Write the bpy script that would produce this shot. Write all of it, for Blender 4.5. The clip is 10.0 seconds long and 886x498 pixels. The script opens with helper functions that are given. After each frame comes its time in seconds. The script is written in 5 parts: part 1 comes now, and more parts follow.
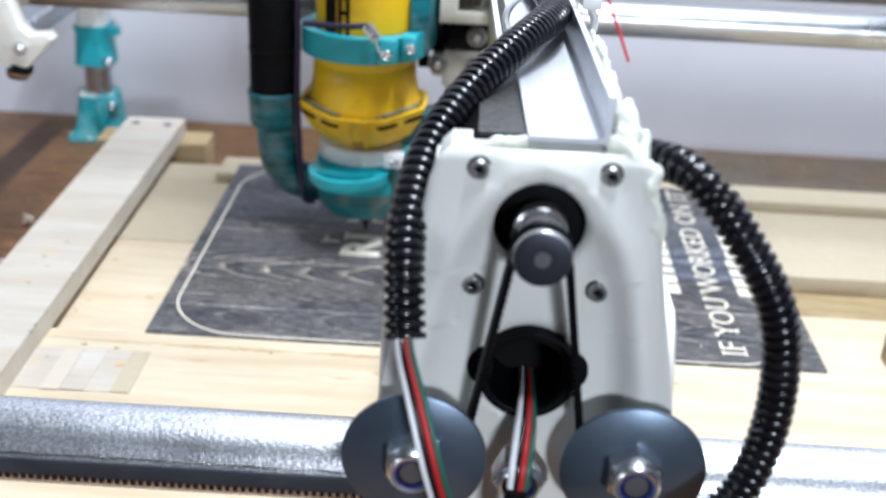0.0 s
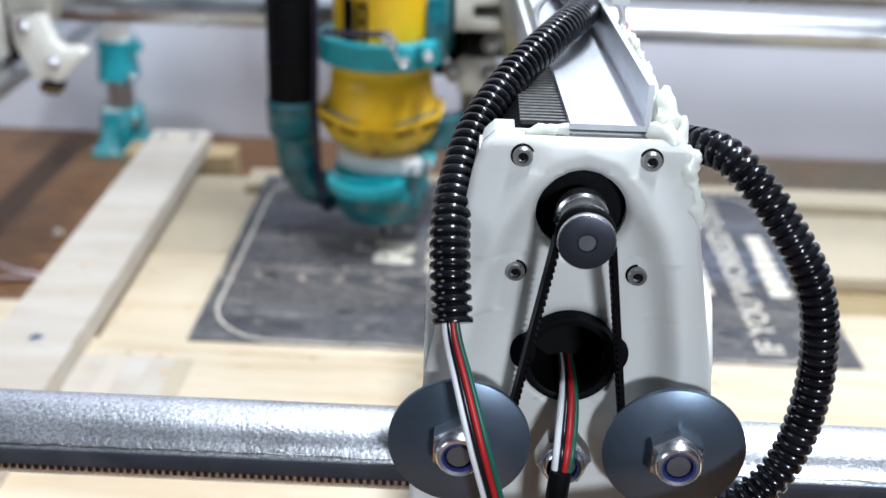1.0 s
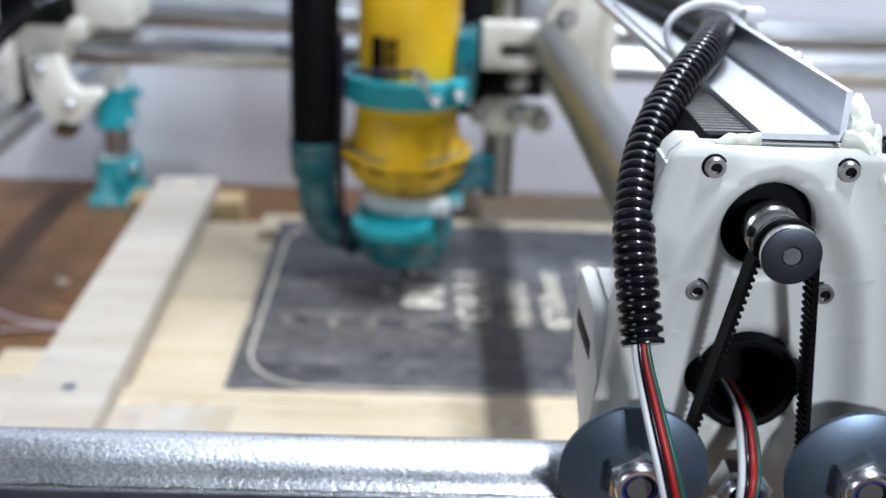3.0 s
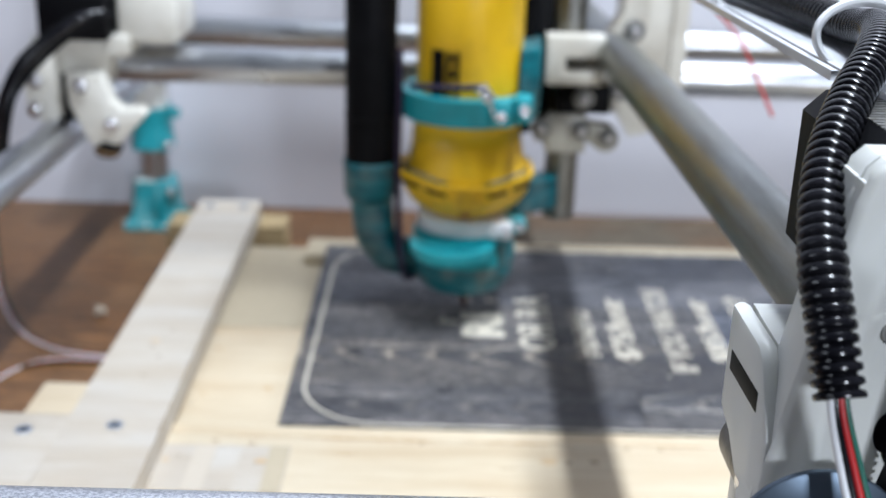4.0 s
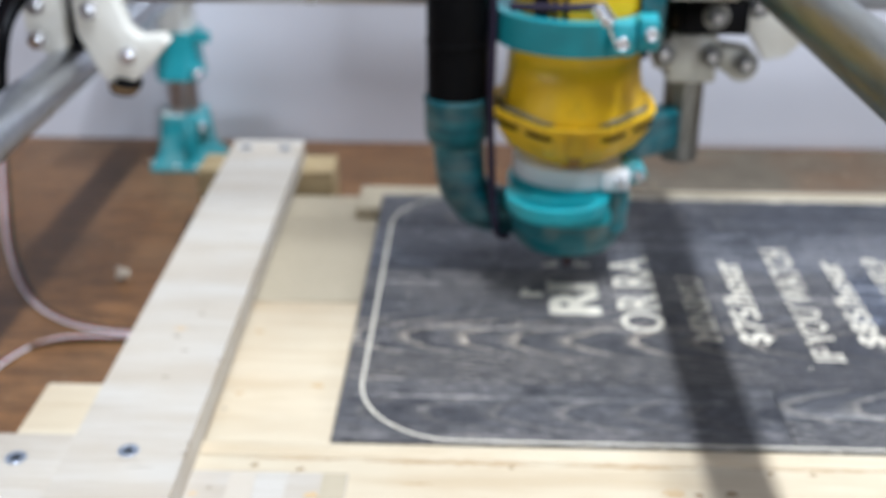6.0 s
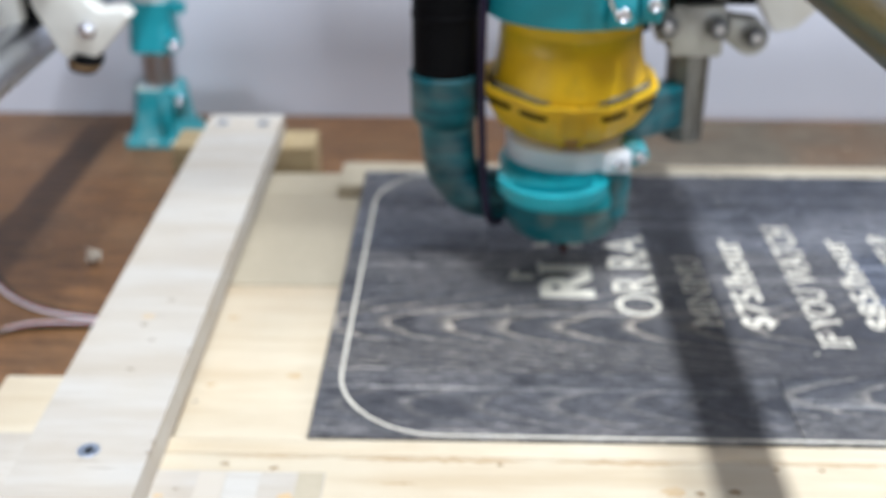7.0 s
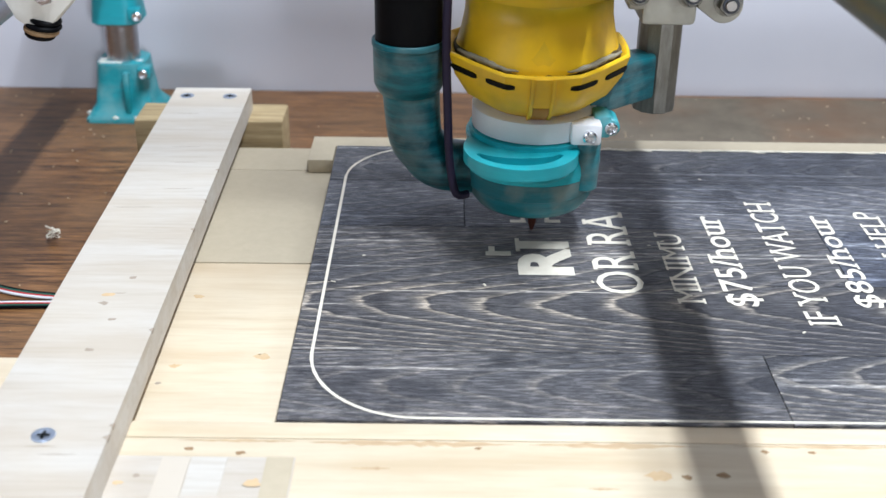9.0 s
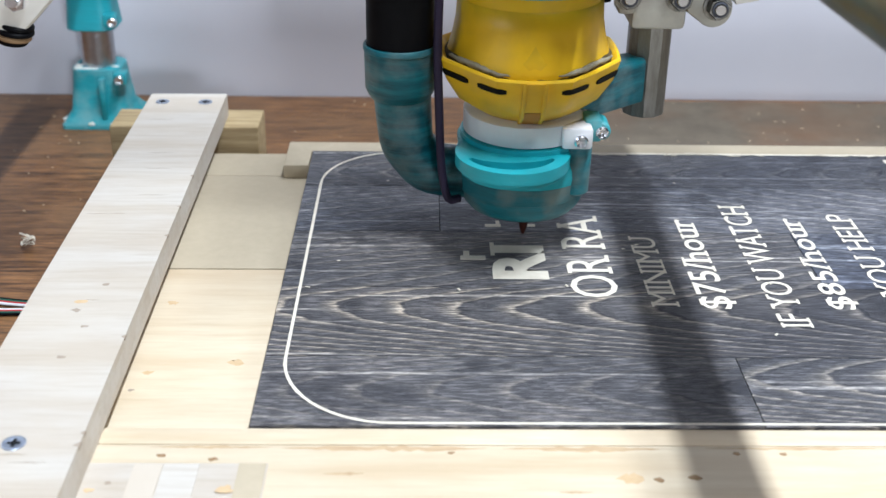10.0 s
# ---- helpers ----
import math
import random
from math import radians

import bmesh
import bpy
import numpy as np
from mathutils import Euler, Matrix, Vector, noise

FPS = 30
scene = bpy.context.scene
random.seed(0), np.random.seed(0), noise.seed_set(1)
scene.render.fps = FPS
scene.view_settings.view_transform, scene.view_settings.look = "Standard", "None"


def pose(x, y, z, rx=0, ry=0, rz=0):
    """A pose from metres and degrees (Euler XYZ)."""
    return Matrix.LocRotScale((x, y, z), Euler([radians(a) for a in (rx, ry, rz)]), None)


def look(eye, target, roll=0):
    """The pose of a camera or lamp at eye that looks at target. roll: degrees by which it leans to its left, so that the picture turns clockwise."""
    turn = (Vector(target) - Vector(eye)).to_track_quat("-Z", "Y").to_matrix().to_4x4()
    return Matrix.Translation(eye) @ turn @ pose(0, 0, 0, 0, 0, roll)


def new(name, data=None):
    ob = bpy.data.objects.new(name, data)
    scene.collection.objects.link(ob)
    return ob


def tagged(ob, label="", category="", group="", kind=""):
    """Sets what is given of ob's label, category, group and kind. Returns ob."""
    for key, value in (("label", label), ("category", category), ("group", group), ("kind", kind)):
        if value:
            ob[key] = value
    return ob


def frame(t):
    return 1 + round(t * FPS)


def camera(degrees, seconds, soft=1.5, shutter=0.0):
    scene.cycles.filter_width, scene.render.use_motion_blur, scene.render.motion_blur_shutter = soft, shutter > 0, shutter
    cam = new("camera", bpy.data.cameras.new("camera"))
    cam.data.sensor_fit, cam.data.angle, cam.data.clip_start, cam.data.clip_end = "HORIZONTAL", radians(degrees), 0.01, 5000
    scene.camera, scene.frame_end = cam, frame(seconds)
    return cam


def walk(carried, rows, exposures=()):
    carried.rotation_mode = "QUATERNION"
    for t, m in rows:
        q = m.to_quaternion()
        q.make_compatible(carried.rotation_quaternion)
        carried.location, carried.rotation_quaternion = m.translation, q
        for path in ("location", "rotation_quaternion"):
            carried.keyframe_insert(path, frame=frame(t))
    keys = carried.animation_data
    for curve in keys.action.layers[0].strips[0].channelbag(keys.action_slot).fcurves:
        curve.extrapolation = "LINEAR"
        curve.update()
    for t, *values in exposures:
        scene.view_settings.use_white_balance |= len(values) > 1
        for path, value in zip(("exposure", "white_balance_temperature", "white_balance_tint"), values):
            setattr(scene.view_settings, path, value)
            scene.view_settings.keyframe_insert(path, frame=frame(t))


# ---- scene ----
cam = camera(42.41, 10.0, soft=1.5)

PATH = [
    (0, 181.03, -564.90, 326.56, 64.916, -2.486, 2.464),
    (0.5, 169.32, -571.25, 325.55, 65.560, -2.345, 2.041),
    (1, 158.61, -574.68, 322.66, 65.718, -1.705, 2.011),
    (1.5, 142.34, -574.38, 319.90, 66.410, -1.690, 1.974),
    (2, 131.53, -573.35, 316.34, 67.178, -1.720, 1.878),
    (3.3, 94.25, -554.11, 300.75, 68.866, -2.145, -1.145),
    (3.5, 89.00, -545.33, 296.85, 68.975, -1.925, -0.825),
    (4, 78.26, -524.65, 292.98, 69.703, -1.638, 0.093),
    (4.5, 66.45, -496.43, 287.69, 68.820, -1.093, 0.785),
    (5, 61.75, -461.36, 282.85, 67.747, -0.528, 1.214),
    (5.5, 58.29, -424.75, 279.25, 66.127, -0.329, 2.090),
    (7, 62.13, -366.84, 265.26, 63.525, -0.098, 1.475),
    (7.5, 59.45, -358.67, 258.04, 62.974, -0.288, 1.440),
    (8, 59.70, -353.45, 254.46, 62.403, -0.303, 1.042),
    (8.5, 59.68, -350.16, 253.63, 62.540, -0.424, 0.559),
    (9, 59.92, -349.93, 252.87, 62.692, -0.734, 0.127),
    (9.5, 61.25, -349.38, 252.18, 62.820, -0.795, -0.338),
    (10, 64.30, -350.41, 253.29, 62.925, -0.792, -0.752),
]
walk(cam, [(t, pose(x / 1000, y / 1000, z / 1000, rx, ry, rz)) for t, x, y, z, rx, ry, rz in PATH],
     exposures=[(0, 0.02), (1.5, -0.10), (2.2, -0.13), (4.5, -0.12), (7, -0.02), (8.5, 0.06), (10, 0.06)])

# the lens opens wide: its focus stays on the near carriage, then is pulled to the sign; metres in front of the eye
FOCUS = [(0, 0.40), (0.5, 0.36), (1, 0.29), (1.5, 0.265), (2.2, 0.255), (3.4, 0.25), (4, 0.27), (4.5, 0.255), (5.5, 0.26), (7, 0.262), (7.5, 0.268), (8, 0.47), (8.5, 0.53), (10, 0.53)]
focus_point = new("focus_point")
focus_point.empty_display_size = 0.005
cam.data.dof.use_dof, cam.data.dof.focus_object, cam.data.dof.aperture_fstop = True, focus_point, 12.5

# drift of the machine, in mm: along x for the beam and for the tool head, along y for the tool head
DRIFT = [
    (0, 1.9, -1.0, -7.0),
    (0.5, -5.6, -7.0, -7.0),
    (1, -9.6, -10.5, -7.0),
    (1.5, -12.4, -14.0, -7.0),
    (2, -10.3, -13.5, -7.5),
    (3.3, -9.2, -12.5, -6.0),
    (3.5, -9.0, -12.3, -5.5),
    (4, -8.3, -12.0, -4.0),
    (4.5, -8.4, -10.2, 1.0),
    (5, -3.0, -3.2, 15.0),
    (5.5, -2.6, -2.8, 11.0),
    (7, -0.5, 0.0, -4.0),
    (7.5, -1.5, -1.5, -3.0),
    (8, 0.7, 0.7, -4.0),
    (8.5, 2.4, 2.4, -3.7),
    (9, -4.7, -4.7, -3.0),
    (9.5, 1.4, 1.4, -3.6),
    (10, 3.6, 3.6, -2.6),
]

# ---------------------------------------------------------------- light
world = bpy.data.worlds.new("room_air")
scene.world = world
world.use_nodes = True
world.node_tree.nodes["Background"].inputs[0].default_value = (0.80, 0.88, 1.0, 1)
world.node_tree.nodes["Background"].inputs[1].default_value = 0.012


def lamp(name, eye, target, sx, sy, watts, colour):
    data = bpy.data.lights.new(name, "AREA")
    data.shape, data.size, data.size_y, data.energy, data.color = "RECTANGLE", sx, sy, watts, colour
    ob = new(name, data)
    ob.matrix_world = look(eye, target)
    return ob


# a shop light over the bench, running front to back, and a work light out in the room
lamp("shop_light", (0.43, -0.08, 1.55), (0.43, -0.079, 0), 0.065, 1.1, 50.0, (0.805, 0.89, 1.0))
# the lamp at the left is an added fill, for the truck's side
lamp("left_fill", (-1.3, -1.0, 0.75), (0.15, 0.0, 0.12), 0.8, 0.5, 6.0, (0.79, 0.875, 1.0))
lamp("work_light", (0.75, -2.3, 0.60), (0.05, 0.3, 0.05), 0.25, 0.25, 31.0, (0.81, 0.885, 1.0))


# ---------------------------------------------------------------- materials
def mat(name, colour, rough=0.5, metal=0.0, colour2=None, scale=(1, 1, 1), grain=60.0, contrast=0.5, bump=0.1, bump_scale=300.0,
        dirt=None, dirt_scale=12.0, dirt_amount=0.35, coat=0.0, sss=0.0, spec=0.5, fibre=None):
    """A worn surface: two tones mixed by stretched noise, blotches of dirt, a fine relief and uneven gloss."""
    m = bpy.data.materials.new(name)
    m.use_nodes = True
    nt = m.node_tree
    N, L = nt.nodes, nt.links
    b = N["Principled BSDF"]
    b.inputs["Roughness"].default_value, b.inputs["Metallic"].default_value = rough, metal
    b.inputs["Coat Weight"].default_value, b.inputs["Specular IOR Level"].default_value = coat, spec
    if sss:
        b.inputs["Subsurface Weight"].default_value = sss
        b.inputs["Subsurface Radius"].default_value = (0.004, 0.004, 0.003)
        b.inputs["Subsurface Scale"].default_value = 1.0
    geo = N.new("ShaderNodeTexCoord")
    rnd = N.new("ShaderNodeObjectInfo")
    mul = N.new("ShaderNodeVectorMath")
    mul.operation = "SCALE"
    comb = N.new("ShaderNodeCombineXYZ")
    for k in range(3):
        L.new(rnd.outputs["Random"], comb.inputs[k])
    L.new(comb.outputs[0], mul.inputs[0])
    mul.inputs["Scale"].default_value = 3.7
    add = N.new("ShaderNodeVectorMath")
    L.new(geo.outputs["Object"], add.inputs[0])
    L.new(mul.outputs[0], add.inputs[1])
    mp = N.new("ShaderNodeMapping")
    mp.inputs["Scale"].default_value = scale
    L.new(add.outputs[0], mp.inputs["Vector"])
    tex = N.new("ShaderNodeTexNoise")
    tex.inputs["Scale"].default_value, tex.inputs["Detail"].default_value = grain, 6
    tex.inputs["Roughness"].default_value = 0.65
    L.new(mp.outputs[0], tex.inputs["Vector"])
    fac = tex.outputs["Fac"]
    ramp = N.new("ShaderNodeValToRGB")
    ramp.color_ramp.elements[0].position = 0.5 - 0.5 * (1 - contrast)
    ramp.color_ramp.elements[1].position = 0.5 + 0.5 * (1 - contrast) + 0.001
    ramp.color_ramp.elements[0].color = (*colour, 1)
    ramp.color_ramp.elements[1].color = (*(colour2 or [min(1, c * 1.12) for c in colour]), 1)
    L.new(fac, ramp.inputs[0])
    out = ramp.outputs[0]
    fine = N.new("ShaderNodeTexNoise")
    fine.inputs["Scale"].default_value, fine.inputs["Detail"].default_value = bump_scale, 5
    L.new(mp.outputs[0], fine.inputs["Vector"])
    if fibre:
        # thin dark pores drawn out along the board: strength, density, colour of the pores
        strength, density, tone = fibre
        stretch, pores, r4, mixp = N.new("ShaderNodeMapping"), N.new("ShaderNodeTexNoise"), N.new("ShaderNodeValToRGB"), N.new("ShaderNodeMix")
        stretch.inputs["Scale"].default_value = (0.05, 1, 1)
        pores.inputs["Scale"].default_value, pores.inputs["Detail"].default_value, pores.inputs["Roughness"].default_value = density, 4, 0.7
        L.new(add.outputs[0], stretch.inputs["Vector"])
        L.new(stretch.outputs[0], pores.inputs["Vector"])
        r4.color_ramp.elements[0].position, r4.color_ramp.elements[1].position = 0.36, 0.52
        r4.color_ramp.elements[0].color, r4.color_ramp.elements[1].color = (strength,) * 3 + (1,), (0, 0, 0, 1)
        L.new(pores.outputs["Fac"], r4.inputs[0])
        mixp.data_type = "RGBA"
        L.new(r4.outputs[0], mixp.inputs[0])
        L.new(out, mixp.inputs[6])
        mixp.inputs[7].default_value = (*tone, 1)
        out = mixp.outputs[2]
    big = N.new("ShaderNodeTexNoise")
    big.inputs["Scale"].default_value, big.inputs["Detail"].default_value = dirt_scale, 4
    L.new(add.outputs[0], big.inputs["Vector"])
    if dirt:
        r3 = N.new("ShaderNodeValToRGB")
        r3.color_ramp.elements[0].position, r3.color_ramp.elements[1].position = 0.45, 0.72
        r3.color_ramp.elements[0].color, r3.color_ramp.elements[1].color = (0, 0, 0, 1), (dirt_amount,) * 3 + (1,)
        L.new(big.outputs["Fac"], r3.inputs[0])
        mix = N.new("ShaderNodeMix")
        mix.data_type = "RGBA"
        L.new(r3.outputs[0], mix.inputs[0])
        L.new(out, mix.inputs[6])
        mix.inputs[7].default_value = (*dirt, 1)
        out = mix.outputs[2]
    L.new(out, b.inputs["Base Color"])
    mr = N.new("ShaderNodeMapRange")
    mr.inputs[3].default_value, mr.inputs[4].default_value = max(0.02, rough - 0.12), min(1, rough + 0.12)
    L.new(big.outputs["Fac"], mr.inputs[0])
    L.new(mr.outputs[0], b.inputs["Roughness"])
    if bump:
        bp = N.new("ShaderNodeBump")
        bp.inputs["Strength"].default_value, bp.inputs["Distance"].default_value = bump, 0.0006
        L.new(fine.outputs["Fac"], bp.inputs["Height"])
        L.new(bp.outputs[0], b.inputs["Normal"])
    return m


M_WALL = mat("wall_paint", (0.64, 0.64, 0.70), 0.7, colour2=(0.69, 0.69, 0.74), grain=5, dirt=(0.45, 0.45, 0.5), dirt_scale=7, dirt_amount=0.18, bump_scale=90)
# for the unseen room sides: dark, to cut bounced light and reflections
M_ROOM_DARK = mat("dark_unseen_room", (0.065, 0.068, 0.08), 0.8, grain=3)
M_TABLE = mat("brown_laminate", (0.085, 0.036, 0.014), 0.46, spec=0.3, colour2=(0.34, 0.16, 0.06), scale=(1, 12, 1), grain=60, contrast=0.62, bump=0.15, bump_scale=160,
              dirt=(0.15, 0.105, 0.065), dirt_scale=9, dirt_amount=0.4, fibre=(0.85, 420, (0.026, 0.011, 0.005)))
M_PINE = mat("pine", (0.68, 0.588, 0.44), 0.55, colour2=(0.58, 0.46, 0.31), scale=(1, 7, 7), grain=9, contrast=0.72, bump=0.08, bump_scale=120,
             dirt=(0.60, 0.44, 0.28), dirt_scale=9, dirt_amount=0.3, fibre=(0.25, 260, (0.48, 0.36, 0.22)))
M_PLY = mat("plywood_strip", (0.53, 0.49, 0.435), 0.6, colour2=(0.46, 0.395, 0.32), scale=(1, 6, 3), grain=7, contrast=0.78, bump=0.1, bump_scale=150,
            dirt=(0.53, 0.46, 0.37), dirt_scale=18, dirt_amount=0.4, fibre=(0.3, 380, (0.36, 0.29, 0.21)))
M_OLDPLY = mat("aged_veneer", (0.52, 0.45, 0.365), 0.6, colour2=(0.55, 0.485, 0.40), scale=(1, 6, 3), grain=7, bump=0.1, bump_scale=150)
M_MDF = mat("fibreboard", (0.43, 0.36, 0.255), 0.75, colour2=(0.48, 0.405, 0.29), grain=180, bump=0.06, dirt=(0.36, 0.295, 0.2), dirt_scale=14, dirt_amount=0.25)
M_OLDWOOD = mat("treated_block", (0.30, 0.21, 0.10), 0.7, colour2=(0.46, 0.35, 0.19), scale=(1, 9, 9), grain=22, contrast=0.7, bump=0.2, dirt=(0.25, 0.16, 0.07), dirt_scale=30, fibre=(0.5, 300, (0.17, 0.11, 0.05)))


def stained_wood():
    """Black stain over laminated wood: pale contour grain, fine pores along the board and cloudy wear."""
    m = bpy.data.materials.new("black_stained_wood")
    m.use_nodes = True
    N, L = m.node_tree.nodes, m.node_tree.links
    b = N["Principled BSDF"]
    tc, info = N.new("ShaderNodeTexCoord"), N.new("ShaderNodeObjectInfo")
    comb, add = N.new("ShaderNodeCombineXYZ"), N.new("ShaderNodeVectorMath")
    sc = N.new("ShaderNodeMath")
    sc.operation = "MULTIPLY"
    sc.inputs[1].default_value = 9.0
    L.new(info.outputs["Random"], sc.inputs[0])
    L.new(sc.outputs[0], comb.inputs[0])
    L.new(sc.outputs[0], comb.inputs[1])
    L.new(tc.outputs["Object"], add.inputs[0])
    L.new(comb.outputs[0], add.inputs[1])

    def tex(scale, freq, detail, rough=0.5):
        mp, n = N.new("ShaderNodeMapping"), N.new("ShaderNodeTexNoise")
        mp.inputs["Scale"].default_value = scale
        n.inputs["Scale"].default_value, n.inputs["Detail"].default_value, n.inputs["Roughness"].default_value = freq, detail, rough
        L.new(add.outputs[0], mp.inputs["Vector"])
        L.new(mp.outputs[0], n.inputs["Vector"])
        return n.outputs["Fac"]

    def ramp(fac, stops):
        r = N.new("ShaderNodeValToRGB")
        while len(r.color_ramp.elements) < len(stops):
            r.color_ramp.elements.new(0.5)
        for e, (p, c) in zip(r.color_ramp.elements, stops):
            e.position, e.color = p, (*c, 1)
        L.new(fac, r.inputs[0])
        return r.outputs[0]

    def mixed(a, c, fac, kind):
        x = N.new("ShaderNodeMix")
        x.data_type, x.blend_type = "RGBA", kind
        if isinstance(fac, float):
            x.inputs[0].default_value = fac
        else:
            L.new(fac, x.inputs[0])
        L.new(a, x.inputs[6])
        L.new(c, x.inputs[7])
        return x.outputs[2]

    # growth rings: nested arches along the board, from a parabola in each plank's own width
    gen = N.new("ShaderNodeSeparateXYZ")
    L.new(tc.outputs["Generated"], gen.inputs[0])
    pos = N.new("ShaderNodeSeparateXYZ")
    L.new(add.outputs[0], pos.inputs[0])

    def calc(kind, a, c=None, d=None):
        n = N.new("ShaderNodeMath")
        n.operation = kind
        for k, v in enumerate((a, c, d)):
            if isinstance(v, float):
                n.inputs[k].default_value = v
            elif v is not None:
                L.new(v, n.inputs[k])
        return n.outputs[0]

    # each plank's own cut, kept in its object colour: place of the heart, strength of the rings, their density
    cut = N.new("ShaderNodeSeparateColor")
    L.new(info.outputs["Color"], cut.inputs[0])
    heart = calc("MULTIPLY_ADD", cut.outputs[0], 4.0, -2.0)
    across = calc("SUBTRACT", gen.outputs[1], heart)
    arch = calc("MULTIPLY", calc("MULTIPLY", calc("MULTIPLY", across, across), -15.0), cut.outputs[2])
    wobble = calc("MULTIPLY", tex((0.22, 1.0, 1.0), 26.0, 5, 0.62), 2.1)
    rings_at = calc("ADD", calc("MULTIPLY_ADD", pos.outputs[0], 36.0, arch), wobble)
    fract = calc("FRACT", rings_at)
    lines = ramp(fract, [(0.0, (0.028, 0.029, 0.033)), (0.5, (0.046, 0.047, 0.052)), (0.70, (0.080, 0.077, 0.072)), (0.86, (0.205, 0.188, 0.160)), (0.93, (0.028, 0.029, 0.033))])
    plain = N.new("ShaderNodeRGB")
    plain.outputs[0].default_value = (0.060, 0.061, 0.066, 1)
    lines = mixed(plain.outputs[0], lines, cut.outputs[1], "MIX")
    pale = ramp(tex((0.012, 1.0, 1.0), 230.0, 2, 0.5), [(0.60, (0.0, 0.0, 0.0)), (0.70, (0.6, 0.6, 0.6))])
    light = N.new("ShaderNodeRGB")
    light.outputs[0].default_value = (0.27, 0.265, 0.25, 1)
    lines = mixed(lines, light.outputs[0], pale, "MIX")
    streak = ramp(tex((0.10, 1.0, 1.0), 1000.0, 4, 0.75), [(0.40, (0.22, 0.22, 0.25)), (0.5, (0.9, 0.9, 0.9)), (0.60, (3.0, 2.95, 2.9))])
    out = mixed(lines, streak, 0.6, "MULTIPLY")
    b.inputs["Specular IOR Level"].default_value = 0.34
    cloud = ramp(tex((0.5, 1.0, 1.0), 9.0, 4), [(0.35, (0.66, 0.70, 0.82)), (0.5, (1.4, 1.4, 1.4)), (0.7, (2.5, 2.4, 2.25))])
    out = mixed(out, cloud, 0.8, "MULTIPLY")
    # some planks took the stain bluer, some browner
    tint = ramp(info.outputs["Random"], [(0.0, (0.82, 0.95, 1.28)), (0.5, (0.97, 1.0, 1.10)), (1.0, (1.12, 1.0, 0.92))])
    out = mixed(out, tint, 0.62, "MULTIPLY")
    blot = ramp(tex((0.8, 1.0, 1.0), 42.0, 5, 0.65), [(0.36, (0.45, 0.46, 0.5)), (0.47, (1.0, 1.0, 1.0)), (0.66, (1.25, 1.22, 1.18))])
    out = mixed(out, blot, 0.8, "MULTIPLY")
    L.new(out, b.inputs["Base Color"])
    rr = N.new("ShaderNodeMapRange")
    rr.inputs[3].default_value, rr.inputs[4].default_value = 0.36, 0.6
    L.new(fract, rr.inputs[0])
    L.new(rr.outputs[0], b.inputs["Roughness"])
    bump = N.new("ShaderNodeBump")
    bump.inputs["Strength"].default_value, bump.inputs["Distance"].default_value = 0.5, 0.0005
    L.new(streak, bump.inputs["Height"])
    L.new(bump.outputs[0], b.inputs["Normal"])
    return m


M_STAIN = stained_wood()
M_CARVE = mat("carved_bare_wood", (0.80, 0.74, 0.62), 0.7, colour2=(0.62, 0.55, 0.44), grain=150, contrast=0.4, bump=0.3)
M_WHITE = mat("white_print", (0.69, 0.70, 0.67), 0.38, colour2=(0.72, 0.73, 0.70), scale=(1, 1, 1), grain=40, bump=0.05, bump_scale=500,
              dirt=(0.70, 0.69, 0.63), dirt_scale=25, dirt_amount=0.3, sss=0.15)
# grime, with the centre carriage's shadows darkened into the same colour
M_GRIMY_SHADED = mat("grimy_shaded_print", (0.33, 0.31, 0.26), 0.45, colour2=(0.46, 0.44, 0.38), grain=40, bump=0.08, dirt=(0.12, 0.10, 0.075), dirt_scale=36, dirt_amount=0.8)
M_KNOT = mat("knot_wood", (0.20, 0.115, 0.055), 0.7, colour2=(0.34, 0.21, 0.10), grain=400, contrast=0.3)
M_PALEKNOT = mat("pale_knot_wood", (0.50, 0.33, 0.17), 0.7, colour2=(0.62, 0.46, 0.28), grain=400, contrast=0.3)
M_DENT = mat("dented_plywood", (0.26, 0.20, 0.15), 0.75, colour2=(0.40, 0.33, 0.26), grain=400, contrast=0.3)
M_OLDWHITE = mat("aged_white_print", (0.66, 0.63, 0.56), 0.45, colour2=(0.72, 0.70, 0.64), grain=40, bump=0.08, dirt=(0.38, 0.33, 0.26), dirt_scale=30, dirt_amount=0.6)
M_TEAL = mat("teal_print", (0.007, 0.30, 0.355), 0.42, colour2=(0.012, 0.38, 0.44), scale=(1, 1, 14), grain=60, bump=0.18, bump_scale=120,
             dirt=(0.035, 0.25, 0.29), dirt_scale=28, dirt_amount=0.35)
M_FOOT = mat("dusty_teal_foot", (0.007, 0.24, 0.285), 0.45, colour2=(0.012, 0.35, 0.40), scale=(1, 1, 8), grain=60, bump=0.2, bump_scale=160, dirt=(0.22, 0.40, 0.40), dirt_scale=80, dirt_amount=0.5)
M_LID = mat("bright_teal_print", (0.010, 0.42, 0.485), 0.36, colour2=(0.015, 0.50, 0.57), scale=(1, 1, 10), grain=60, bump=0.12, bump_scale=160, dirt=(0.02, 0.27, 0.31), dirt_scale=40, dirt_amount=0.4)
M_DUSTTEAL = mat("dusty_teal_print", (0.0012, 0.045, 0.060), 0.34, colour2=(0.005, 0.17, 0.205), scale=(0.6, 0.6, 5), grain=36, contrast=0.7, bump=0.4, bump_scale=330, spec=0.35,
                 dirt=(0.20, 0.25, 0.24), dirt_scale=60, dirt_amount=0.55)
